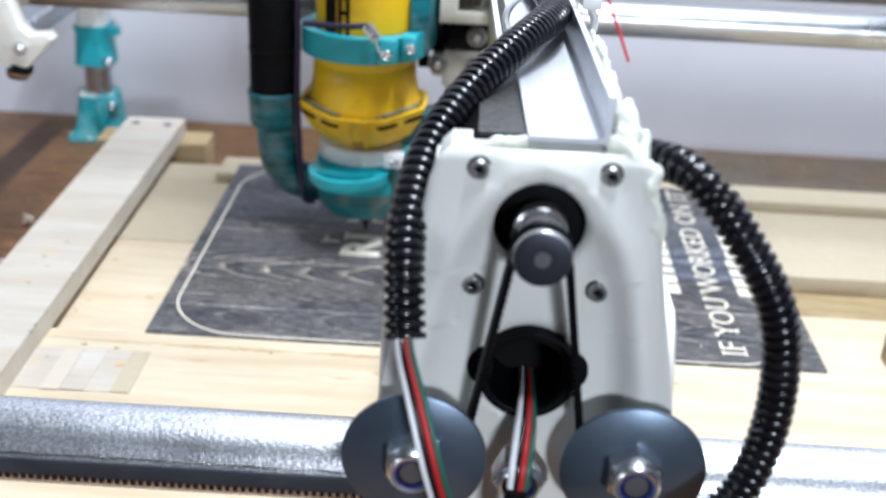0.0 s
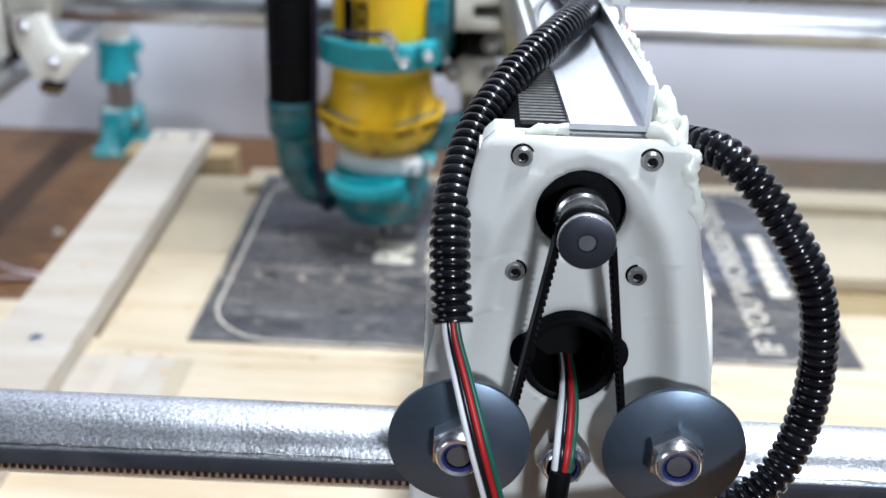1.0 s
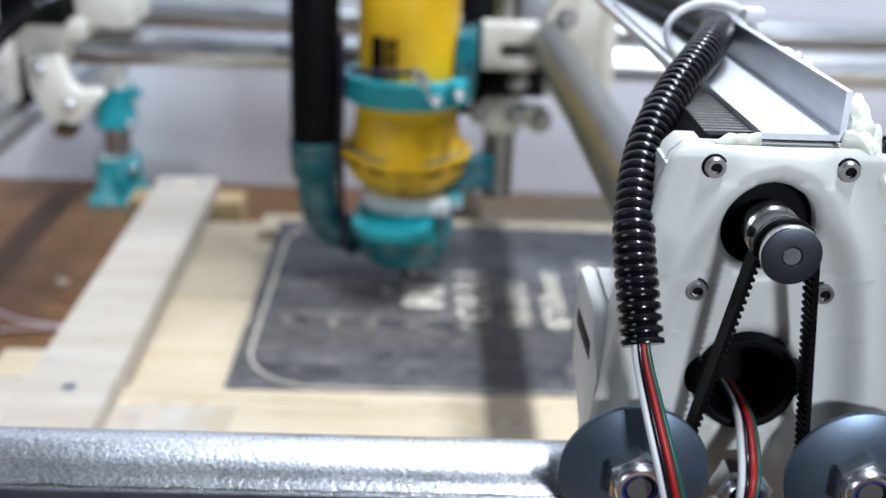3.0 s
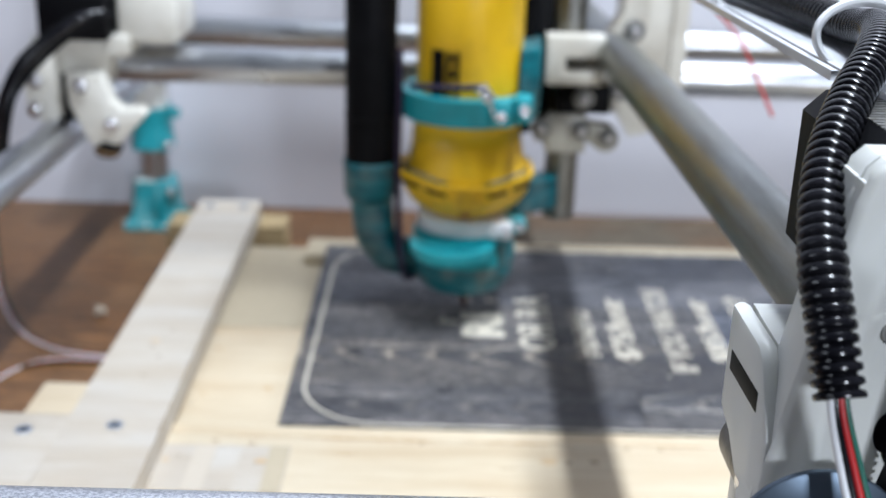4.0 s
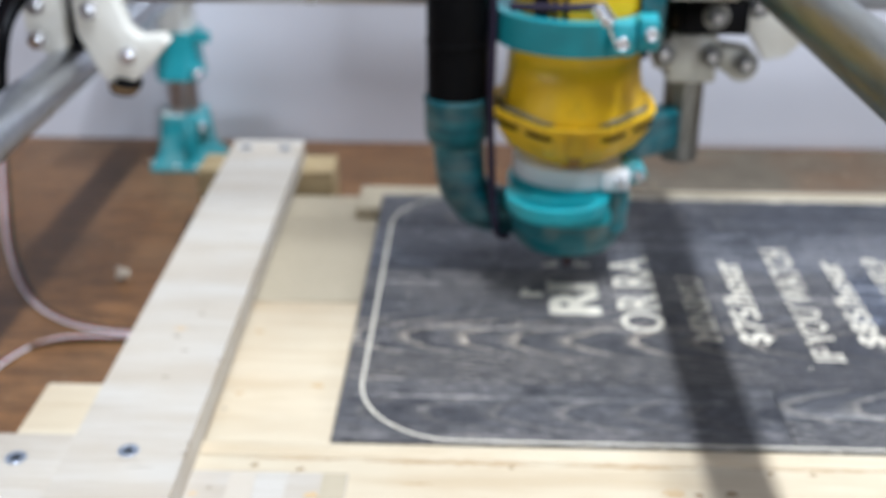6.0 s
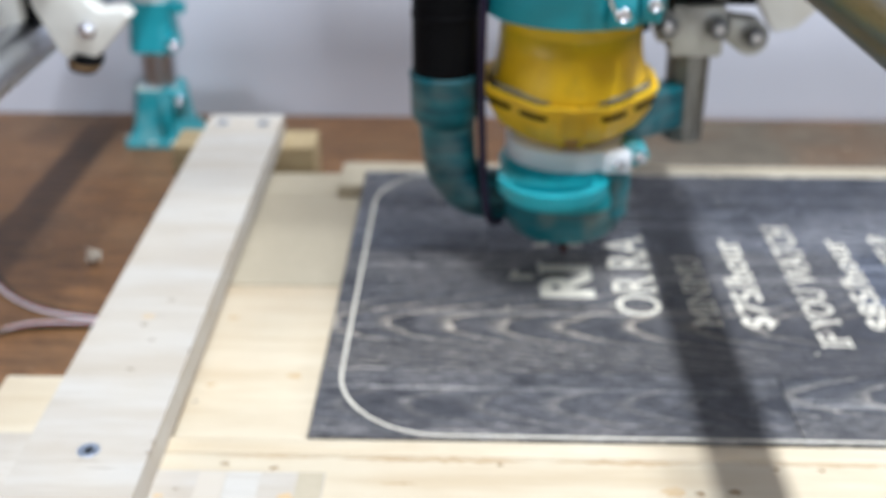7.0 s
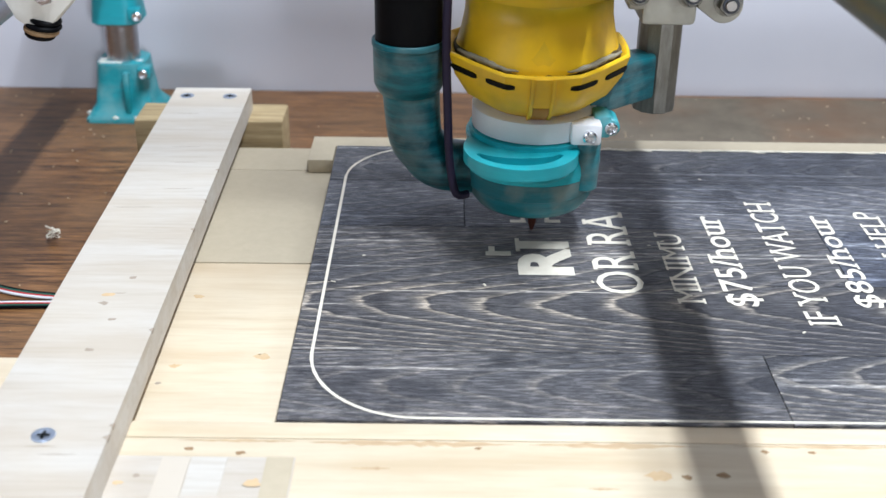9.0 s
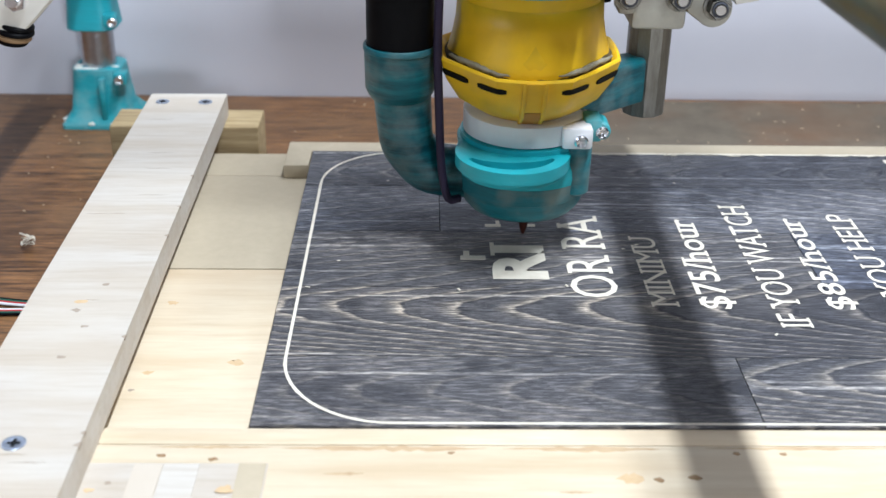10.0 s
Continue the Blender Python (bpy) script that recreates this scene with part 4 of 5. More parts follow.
    rod(bm, (CX - 0.4, FY - 3, 149), (CX - 0.4, FY - 11.6, 149), 3.4, 20, 0.4)
    part("bolt_end", bm, M_SCREW, nut)
    # inner half of the truck on the far side of the rail
    bm = BM()
    prism(bm, [(CX - 33.4, 118), (CX - 33.4, 188.5), (CX - 22, 188.5), (CX - 14, 178), (CX + 14, 178), (CX + 22, 188.5), (CX + 33.4, 188.5), (CX + 33.4, 118)], "y", -279, -273, 0.6)
    part("inner_plate", bm, M_WHITE, t, "white printed plate")
    bm = BM()
    prism(bm, [(FY + 6, 184.5), (FY + 14, 188.0), (-274, 188.4), (-274, 187.0), (FY + 14, 186.6), (FY + 6, 183)], "x", CX - 33.4, CX + 33.4)
    part("deck", bm, M_WHITE, t, "white printed deck between the plates")
    for s in (-1, 1):
        bm = BM()
        lo, hi = sorted((CX + s * 33.5, CX + s * 38.4))
        prism(bm, [(FY + 2.2, 112), (FY + 2.2, 172), (FY + 12, 186), (FY + 16, 188.5), (-273, 188.5), (-273, 161), (-283, 158), (-293, 151), (-298, 140), (-299, 112)], "x", lo, hi, 1.9)
        wall = part("side_wall", bm, M_WHITE, t)
        # black strip on the wall: the slot's shade, as colour
        bm = BM()
        lo, hi = sorted((CX + s * 36.0, CX + s * 38.6))
        prism(bm, [(-302, 174.4), (-302, 179.2), (-278.5, 178.6), (-278.5, 173.6)], "x", lo, hi, 0.2)
        part("slot", bm, M_INK_AND_SHADE, wall, "black strip painting the slot's shade")
    for s in (-1, 1):
        bm = BM()
        rod(bm, (CX + s * 26, -290, 147), (CX + s * 26, -264, 147), 9.0, 28, 0.8)
        part("bearing", bm, M_DULLSTEEL, t, "dark steel bearing")
    # solid black ovals that paint the shade inside the belt slots
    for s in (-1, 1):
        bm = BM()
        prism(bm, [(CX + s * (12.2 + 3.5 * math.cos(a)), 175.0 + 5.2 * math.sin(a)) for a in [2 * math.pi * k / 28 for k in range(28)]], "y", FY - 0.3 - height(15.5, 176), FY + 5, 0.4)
        part("belt_slot", bm, M_MATTBLACK, t, "black inset painting a belt slot's shade beside the tube")
    # the beam tube through the truck
    bm = BM()
    pipe(bm, (CX, FY + 23.0, 174.2), (CX, 440, 158.5), 12.2, 10.8, 48)
    part("beam_tube", bm, M_GANTRY, t, "scuffed steel beam tube with an open end")
    # added black ring, sleeve and disc: the darkness inside the tube, as colour
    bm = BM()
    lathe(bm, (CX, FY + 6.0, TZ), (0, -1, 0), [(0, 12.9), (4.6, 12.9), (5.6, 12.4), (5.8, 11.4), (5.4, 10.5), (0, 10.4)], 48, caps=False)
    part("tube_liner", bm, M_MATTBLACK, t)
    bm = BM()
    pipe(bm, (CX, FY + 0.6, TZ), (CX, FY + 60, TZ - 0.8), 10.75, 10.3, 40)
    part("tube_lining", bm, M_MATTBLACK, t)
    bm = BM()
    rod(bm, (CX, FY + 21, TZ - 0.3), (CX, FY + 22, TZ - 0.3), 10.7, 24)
    part("tube_plug", bm, M_INK_AND_SHADE, t)
    # aluminium angle that carries the cables
    def along(u, y, v):
        return (CX + u - 0.035 * (y - FY), y, 236.3 + v - 0.002 * (y - FY))
    bm = BM()
    section = [(-4.2, 0), (15.2, 0), (15.2, 11.8), (13.7, 11.8), (13.7, 1.5), (-4.2, 1.5)]
    rings(bm, [[along(u, FY + 3.5, v) for u, v in section], [along(u, -45, v) for u, v in section]])
    part("cable_angle", bm, M_ALU, t, "mill-finish aluminium angle", smooth=0)
    bm = BM()
    section = [(-8.8, -0.4), (-7.0, -0.4), (-7.0, 2.2), (-8.8, 2.2)]
    rings(bm, [[along(u, -240, v) for u, v in section], [along(u, -45, v) for u, v in section]])
    part("cable_angle", bm, M_ALU, t, "mill-finish aluminium angle", smooth=0)
    # smears of hot glue along the angle and down the plate's edge
    smears = [([(17, FY + 4, 238), (17.6, FY + 18, 241), (16.4, FY + 36, 242.5), (16.2, FY + 56, 243), (15.4, FY + 80, 243)], (2.4, 3.6, 4.2, 3.4, 1.6), 0, 0.35),
              ([(14.5, FY + 3.5, 237), (19.0, FY + 2.5, 235.8), (23.6, FY + 1.5, 231), (26.2, FY + 0.8, 224), (28.0, FY + 0.9, 217), (29.0, FY + 1.2, 212)], (1.6, 2.9, 3.0, 1.9, 2.2, 0.9), 1, 0.5),
              ([(19.0, FY + 6, 235), (19.5, FY + 6, 239), (18.6, FY + 8, 243), (19.0, FY + 10, 246)], (2.6, 2.6, 2.0, 1.0), 1, 0.35),
              ([(23.0, FY + 5, 232), (23.5, FY + 6, 237), (23.2, FY + 7, 239.5)], (2.0, 1.6, 0.8), 1, 0.35),
              ([(-15, FY + 3.5, 234.4), (-11, FY + 4, 235.6), (-4.5, FY + 4, 236.0)], (0.8, 1.7, 1.4), 1, 0.8)]
    for pts, radii, squash, factor in smears:
        line = spline([(CX + u, y, z) for u, y, z in pts], 0.9)
        bm = BM()
        sweep(bm, line, lambda k: float(np.interp(k / (len(line) - 1) * (len(radii) - 1), range(len(radii)), radii)), 20)
        for v in bm.verts:
            near = min(line, key=lambda q: (q - v.co).length_squared)
            out = v.co - near
            out *= 1 + 0.5 * noise.noise(v.co * 0.22) + 0.5 * noise.noise(v.co * 0.6)
            out[squash] *= factor
            v.co = near + out
        part("glue_smear", bm, M_GLUE, t, "yellowish hot glue", smooth=80)
    BEAM.append(t)


front_truck()


def ribbed_hose(points, r, label, pitch=2.7):
    line = spline(points, pitch / 6)
    shape = (0.78, 0.78, 1.0, 1.03, 1.03, 1.0)
    bm = BM()
    sweep(bm, line, lambda k: r * shape[k % 6], 24)
    ob = solid("corrugated_conduit", bm, M_BLACK, points[-1], label, "cable conduit", "corrugated conduits", smooth=25)
    BEAM.append(ob)
    return ob


ribbed_hose([(CX - 6, -95, 243.5), (CX + 1, -150, 243.5), (CX + 6, -198, 243.8), (CX + 4, -226, 246.5), (CX - 5.5, -252, 245), (CX - 17.4, -273, 238.6), (CX - 27.6, -293, 228), (CX - 32.0, -310, 215), (CX - 32.0, -321, 203), (CX - 30.8, -328, 191.5)],
            5.0, "glossy black corrugated conduit bent down in front of the truck")
ribbed_hose([(CX + 20, -288, 226), (CX + 27, -303, 231.5), (CX + 35.4, -313, 231), (CX + 46.5, -321, 219.5), (CX + 56.5, -326, 202), (CX + 59, -328, 178.5), (CX + 54, -331, 157.5), (CX + 43, -334, 145.8), (CX + 28.5, -337, 137.5), (CX + 9, -338, 133), (CX - 8, -337, 130)],
            4.6, "glossy black corrugated conduit looping beside the truck")


def wire_bundle(lines, label):
    w = thing("wire_bundle", lines[0][1][-1], label, "wires", "wires of the truck")
    for m, pts, r in lines:
        bm = BM()
        sweep(bm, spline(pts, 2.0), r, 10)
        part("wire", bm, m, w)
    BEAM.append(w)
    return w


def hose_wires():
    rows = []
    for k, (m, r) in enumerate(((M_WIREWHITE, 0.8), (M_BLACK, 0.85), (M_RED, 0.9), (M_GREEN, 0.75))):
        d = (k - 1.5) * 1.45
        rows.append((m, [(CX - 31.4 + d * 0.6, -325, 199), (CX - 31 + d * 0.7, -328.5, 190), (CX - 27.5 + d * 0.9, -331.5, 177), (CX - 22.9 + d, -336, 161), (CX - 18.6 + d, -336, 145), (CX - 16 + d, -335, 132)], r))
    wire_bundle(rows, "white, black, red and green wires out of the conduit")
    rows = []
    for k, (m, r) in enumerate(((M_WIREWHITE, 1.0), (M_BLACK, 0.95), (M_RED, 1.05), (M_GREEN, 0.8))):
        d = (k - 1.5) * 1.35
        rows.append((m, [(CX + 0.9 + d * 0.6, FY + 23, 163.6), (CX + 0.8 + d * 0.7, FY + 10, 164.8), (CX + 0.6 + d * 0.85, FY + 1, 164.4), (CX + 0.2 + d, FY - 6, 161.4), (CX - 0.7 + d, FY - 13.5, 156), (CX - 1.4 + d * 0.85, FY - 15.5, 146)], r))
    w = wire_bundle(rows, "white, black, red and green wires out of the beam tube")
    bm = BM()
    sweep(bm, spline([(CX - 1.3, FY - 15.2, 150), (CX - 2.0, FY - 16.0, 144), (CX - 2.4, FY - 16, 130)], 2.0), 2.9, 14)
    part("sleeve", bm, M_MATTBLACK, w, "black heat-shrink sleeve")


hose_wires()


def zip_tie():
    z = thing("zip_tie", (CX + 4, -219, 244), "white nylon zip tie round conduit and angle", "zip tie")
    bm = BM()
    line = [Vector((CX + 4 + 13.5 * math.cos(a), -219 + 3 * math.sin(a), 243.5 + 9 * math.sin(a))) for a in [2 * math.pi * k / 40 for k in range(41)]]
    sweep(bm, line, 1.2, 8, 1.6)
    part("strap", bm, M_WIREWHITE, z)
    bm = BM()
    box(bm, (CX + 13, -222, 248), (CX + 19, -216, 252), 0.6)
    part("lock", bm, M_WIREWHITE, z)
    BEAM.append(z)
    z = thing("zip_tie", (CX - 2, -120, 244), "white nylon zip tie round conduit and angle", "zip tie")
    bm = BM()
    sweep(bm, [Vector((CX - 1 + 13 * math.cos(a), -120 + 2 * math.sin(a), 242 + 8.5 * math.sin(a))) for a in [2 * math.pi * k / 40 for k in range(41)]], 1.1, 8, 1.6)
    part("strap", bm, M_WIREWHITE, z)
    BEAM.append(z)
    bm = BM()
    sweep(bm, spline([(CX + 30, 216, 246), (CX + 6, 160, 244), (CX - 2, 98, 236), (CX + 14, 97, 226), (CX + 34, 94, 208), (CX + 51, 89, 190.6), (CX + 61, 79, 170), (CX + 67.7, 68, 154)], 1.5), 0.9, 8)
    BEAM.append(solid("red_cord", bm, M_RED, (CX + 30, 216, 246), "thin red cord hanging from the carriage plate", "cord"))


zip_tie()


# ---------------------------------------------------------------- tool head, which drifts along x and y
HEAD = []
AX, AY = 109.0, 165.0


def trim_router():
    r = thing("trim_router", (AX, AY, 60), "yellow and black trim router with a dusty moulded collar", "router")
    bm = BM()
    lathe(bm, (AX, AY, 96), (0, 0, 1), [(0, 30), (2, 31.5), (10, 33.2), (22, 33.0), (30, 31.8), (36, 31.6), (60, 31.8), (160, 32.5), (170, 30), (171, 5)], 64)
    body = part("motor_body", bm, M_YELLOW, r, "yellow motor housing")
    # faceted shoulder over the collar
    bm = BM()
    loops = []
    for z, rad, crease in ((91.6, 37.4, 0.2), (94.5, 37.6, 0.6), (98, 36.2, 1.3), (104, 34.7, 1.0), (112, 33.7, 0.2), (121, 33.25, 0), (121.6, 31.5, 0)):
        loop = []
        for k in range(48):
            a = 2 * math.pi * k / 48
            near = max(0.0, 1 - abs(math.atan2(math.cos(a), -math.sin(a))) / 0.5)
            lobe = 0.7 * math.cos(6 * a)
            loop.append((AX + math.cos(a) * (rad + lobe * crease + 2.4 * near * crease), AY + math.sin(a) * (rad + lobe * crease + 2.4 * near * crease), z - 3.0 * max(0, -math.sin(a)) ** 3 * max(0, (104 - z) / 12)))
        loops.append(loop)
    rings(bm, loops)
    part("shoulder", bm, M_YELLOW, r, "", 80)

    def collar_point(a, z):
        """A point of the collar's skin: eight soft flats, and a rim that dips in front."""
        zs, rs = (67.5, 68.2, 76, 86, 96.5), (19.5, 22.5, 34.5, 41.0, 44.2)
        rad = float(np.interp(z, zs, rs))
        flat = math.cos(math.pi / 8) / math.cos((a + math.pi / 8) % (math.pi / 4) - math.pi / 8)
        f = 0.35 + 0.65 * flat if rad > 30 else 1
        return Vector((AX + math.cos(a) * rad * f, AY + math.sin(a) * rad * f, z - 3.2 * max(0, -math.sin(a)) ** 3 * (z - 67.5) / 29))

    bm = BM()
    n = 64
    loops = [[collar_point(2 * math.pi * k / n, z) for k in range(n)] for z in (67.5, 68.2, 72, 76, 81, 86, 91, 95.8)]
    centre = Vector((AX, AY, 0))
    for inset, lift in ((0.5, 0.9), (1.6, 1.0), (2.6, 0.2), (4.5, -3.0)):
        loop = []
        for p in loops[7]:
            out = (p - centre)
            out.z = 0
            out.normalize()
            loop.append(p - out * inset + Vector((0, 0, lift)))
        loops.append(loop)
    rings(bm, loops)
    collar = part("collar", bm, M_YELLOW, r, "yellow moulded collar with dark vent slots", 28)
    bm = BM()
    for s in (-1, 1):
        prism(bm, [(AY - 44.4, 93.4), (AY - 41.9, 84.5), (AY - 35.8, 74.5), (AY - 24.8, 67.6), (AY - 20, 68), (AY - 34, 77), (AY - 38, 91)], "x", AX + s * 4.6 - 0.9, AX + s * 4.6 + 0.9, 0.3)
    prism(bm, [(AY - 43.6, 93.0), (AY - 41.0, 84.5), (AY - 37.6, 78.0), (AY - 30, 78), (AY - 36, 91)], "x", AX - 3.8, AX + 3.8, 0.2)
    part("front_tab", bm, M_YELLOW, collar)
    bm = BM()
    prism(bm, [(AY - 37.2, 77.6), (AY - 34.8, 74.0), (AY - 24.4, 67.7), (AY - 22, 70), (AY - 30, 77.6)], "x", AX - 3.6, AX + 3.6, 0.2)
    part("notch", bm, mat_amber(), collar, "dark amber notch")
    for lo, hi in ((-69, -45), (-37, -17), (17, 37), (45, 69)):
        # a black strip on the collar's skin paints the shade inside a vent slot
        bm = BM()
        steps = 8
        top, low = [], []
        for k in range(steps + 1):
            a = radians(-90 + lo + (hi - lo) * k / steps)
            h = 1.4 * min(1, 0.6 + 3.0 * min(k, steps - k) / steps)
            for row, z in ((top, 90.3 + h), (low, 90.3 - h)):
                p = collar_point(a, z)
                out = Vector((math.cos(a), math.sin(a), -0.25)).normalized()
                row.append((p + out * (0.45 if abs(lo + hi) < 70 else 0.7), p - out * 1.2))
        ring = top + low[::-1]
        va, vb = [bm.verts.new(p) for p, _ in ring], [bm.verts.new(q) for _, q in ring]
        for k in range(len(ring)):
            j = (k + 1) % len(ring)
            bm.faces.new((va[k], va[j], vb[j], vb[k]))
        m = len(ring)
        for k in range(steps):
            bm.faces.new((va[k], va[k + 1], va[m - 2 - k], va[m - 1 - k]))
            bm.faces.new((vb[k + 1], vb[k], vb[m - 1 - k], vb[m - 2 - k]))
        part("vent_slot", bm, M_INK_AND_SHADE, collar, "black strip painting a vent slot's shade", 0)
    # black label with plain marks
    for k, (u, w) in enumerate(((-0.62, 0.13), (-0.40, 0.035), (-0.24, 0.035))):
        bm = BM()
        loops = []
        for z0 in (136, 172):
            loops.append([(AX + math.sin(a) * 33.0, AY - math.cos(a) * 33.0, z0) for a in (u - w, u, u + w)])
        va = [[bm.verts.new(p) for p in l] for l in loops]
        for i in range(2):
            bm.faces.new((va[0][i], va[0][i + 1], va[1][i + 1], va[1][i]))
        part("label_bar", bm, M_INK_AND_SHADE, body, "black printed label bar", 0)
    for z0 in (157, 167, 136):
        bm = BM()
        lo = [[bm.verts.new((AX + math.sin(a) * 33.05, AY - math.cos(a) * 33.05, z)) for a in [-0.43 + 0.04 * k for k in range(6)]] for z in (z0, z0 + 2.6)]
        for i in range(5):
            bm.faces.new((lo[0][i], lo[0][i + 1], lo[1][i + 1], lo[1][i]))
        part("label_bar", bm, M_INK_AND_SHADE, body, "black printed label bar", 0)
    # dark ring: smeared grime, and the shade of the collar's gap put into colour
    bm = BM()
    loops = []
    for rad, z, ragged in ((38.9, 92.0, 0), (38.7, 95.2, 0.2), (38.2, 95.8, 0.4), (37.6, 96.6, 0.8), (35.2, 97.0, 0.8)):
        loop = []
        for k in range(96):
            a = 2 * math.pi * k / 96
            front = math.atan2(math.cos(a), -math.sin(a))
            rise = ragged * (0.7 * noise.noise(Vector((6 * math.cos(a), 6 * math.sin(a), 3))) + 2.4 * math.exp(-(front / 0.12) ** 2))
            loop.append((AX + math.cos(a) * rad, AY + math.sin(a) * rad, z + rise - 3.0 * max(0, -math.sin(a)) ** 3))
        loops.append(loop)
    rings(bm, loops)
    part("dust_ring", bm, mat_grime_shade(), r, "grime and painted shade in the collar's gap")
    # pale dust lying along the collar's rim, and a moulded star in front
    for lo, hi in ((-160, -106), (-74, -20)):
        line = []
        for k in range(25):
            a = radians(lo + (hi - lo) * k / 24)
            p = collar_point(a, 95.8)
            out = Vector((math.cos(a), math.sin(a), 0))
            line.append(p - out * 4.4 + Vector((0, 0, 1.6 + 0.8 * noise.noise(p * 0.2))))
        bm = BM()
        sweep(bm, line, lambda k: 1.3 * math.sin(math.pi * (k + 0.4) / 24.8) ** 0.5 * (1 + 0.35 * noise.noise(line[k] * 0.35)), 12)
        part("dust_bead", bm, mat_paledust(), r, "pale grey dust on the collar's rim", 80)
    bm = BM()
    tip = bm.verts.new((AX, AY - 38.8, 101.5))
    rim = [bm.verts.new((AX + u, AY + v, z)) for u, v, z in ((-13, -33.5, 97.5), (-7, -34.5, 101.5), (0, -34.0, 110), (7, -34.5, 101.5), (13, -33.5, 97.5), (4, -37.2, 95.0), (-4, -37.2, 95.0))]
    for k in range(7):
        bm.faces.new((tip, rim[k], rim[(k + 1) % 7]))
    bm.faces.new(rim)
    part("star_boss", bm, M_YELLOW, r, "", 60)
    # bit
    bm = BM()
    lathe(bm, (AX + 2, AY + 1, -1.2), (0, 0, 1), [(0, 0.4), (5, 2.0), (12, 3.1), (28, 3.1), (40, 3.1)], 16)
    part("bit", bm, M_BIT, r, "dark brown cutter bit")
    HEAD.append(r)


def mat_grime_shade():
    return bpy.data.materials.get("grime_and_gap_shade") or mat("grime_and_gap_shade", (0.025, 0.020, 0.012), 0.9, colour2=(0.14, 0.095, 0.03), grain=90, contrast=0.4)


def mat_paledust():
    return mat("pale_dust", (0.24, 0.205, 0.13), 0.9, colour2=(0.38, 0.345, 0.26), grain=160, contrast=0.4, bump=0.4, dirt=(0.10, 0.08, 0.05), dirt_scale=120, dirt_amount=0.6)


def mat_amber():
    m = bpy.data.materials.get("amber_moulding")
    return m or mat("amber_moulding", (0.42, 0.17, 0.01), 0.5, grain=30)


trim_router()


def dust_shoe():
    d = thing("dust_shoe", (AX, AY, 14), "dusty teal printed dust shoe with an elbow beside the router", "dust shoe")
    bm = BM()
    lathe(bm, (AX, AY, 15), (0, 0, 1), [(22.6, 29), (22.8, 32.6), (26, 33.0), (30, 32.6), (33, 31.5), (34, 26)], 64)
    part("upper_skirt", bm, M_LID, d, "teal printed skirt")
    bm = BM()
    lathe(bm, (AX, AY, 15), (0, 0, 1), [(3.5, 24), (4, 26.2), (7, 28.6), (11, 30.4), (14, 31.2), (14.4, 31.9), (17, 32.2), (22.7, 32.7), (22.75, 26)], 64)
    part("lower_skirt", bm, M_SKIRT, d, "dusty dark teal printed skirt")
    # oval lid with a crescent slot through it, standing proud in front
    oval = [(AX - 7 + 26.5 * math.cos(a), AY - 24 + 27 * math.sin(a)) for a in [2 * math.pi * k / 56 for k in range(56)]]
    outer = [(AX - 8 + 21 * math.cos(a), AY - 27 + 18.5 * math.sin(a)) for a in [radians(200 + 140 * k / 16) for k in range(17)]]
    inner = [(AX - 8 + 20 * math.cos(a), AY - 28 + 9.5 * math.sin(a)) for a in [radians(335 - 130 * k / 14) for k in range(15)]]
    bm = BM()
    flat_plate(bm, oval, outer + inner, 48.4, 54.2)
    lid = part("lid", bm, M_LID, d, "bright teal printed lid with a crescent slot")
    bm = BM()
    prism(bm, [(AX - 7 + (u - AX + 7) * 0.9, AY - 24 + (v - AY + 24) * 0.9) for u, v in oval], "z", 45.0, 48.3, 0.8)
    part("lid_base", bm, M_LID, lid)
    bm = BM()
    lathe(bm, (AX, AY, 50.9), (0, 0, 1), [(0, 30), (0.4, 32.0), (2.6, 32.0), (2.9, 31), (3.0, 30), (3.3, 30.6), (5.6, 30.6), (5.8, 29)], 48)
    part("rim", bm, M_LID, d)
    bm = BM()
    lathe(bm, (AX, AY, 56.9), (0, 0, 1), [(0, 28), (0.6, 29.3), (10.3, 29.3), (11.1, 28)], 56)
    box(bm, (AX + 15, AY - 29, 57.0), (AX + 29, AY - 17, 67.5), 1.5)
    clamp = part("clamp_ring", bm, M_WIREWHITE, d, "white plastic clamp ring")
    bm = BM()
    lathe(bm, (AX + 23.5, AY - 28.8, 61.5), (0, -1, 0), [(0, 3.2), (2.0, 3.2), (2.6, 2.4), (1.8, 1.2), (1.6, 0.05)], 20)
    part("screw", bm, M_CHROME, clamp, "bright steel screw")
    bm = BM()
    box(bm, (AX + 26, AY - 22, 58), (AX + 34, AY - 8, 69), 1.5)
    rod(bm, (AX + 34, AY - 21, 63), (AX + 34, AY - 8, 63), 4.2, 24, 0.6)
    part("hinge", bm, M_FOOT, d, "teal printed hinge")
    bm = BM()
    lathe(bm, (AX + 23.5, AY - 19.0, 31), (0, 0, 1), [(0, 3.5), (2.0, 6.4), (25, 6.9), (26.5, 6.0)], 28)
    part("hinge_post", bm, M_SKIRT, d, "dusty teal printed post")
    bm = BM()
    lathe(bm, (AX + 34, AY - 21, 63), (0, -1, 0), [(0, 3.0), (1.6, 3.0), (2.2, 2.2), (1.2, 1.0), (1.0, 0.05)], 18)
    part("bolt", bm, M_CHROME, d, "bright steel bolt head")
    bm = BM()
    prism(bm, [(AX + 26, AY - 6), (AX + 60, AY + 22), (AX + 60, AY + 38), (AX + 22, AY + 20)], "z", 62, 84, 1.5)
    part("arm", bm, M_DUSTTEAL, d, "teal printed arm to the upright tube")
    # elbow from the hose to the skirt
    bm = BM()
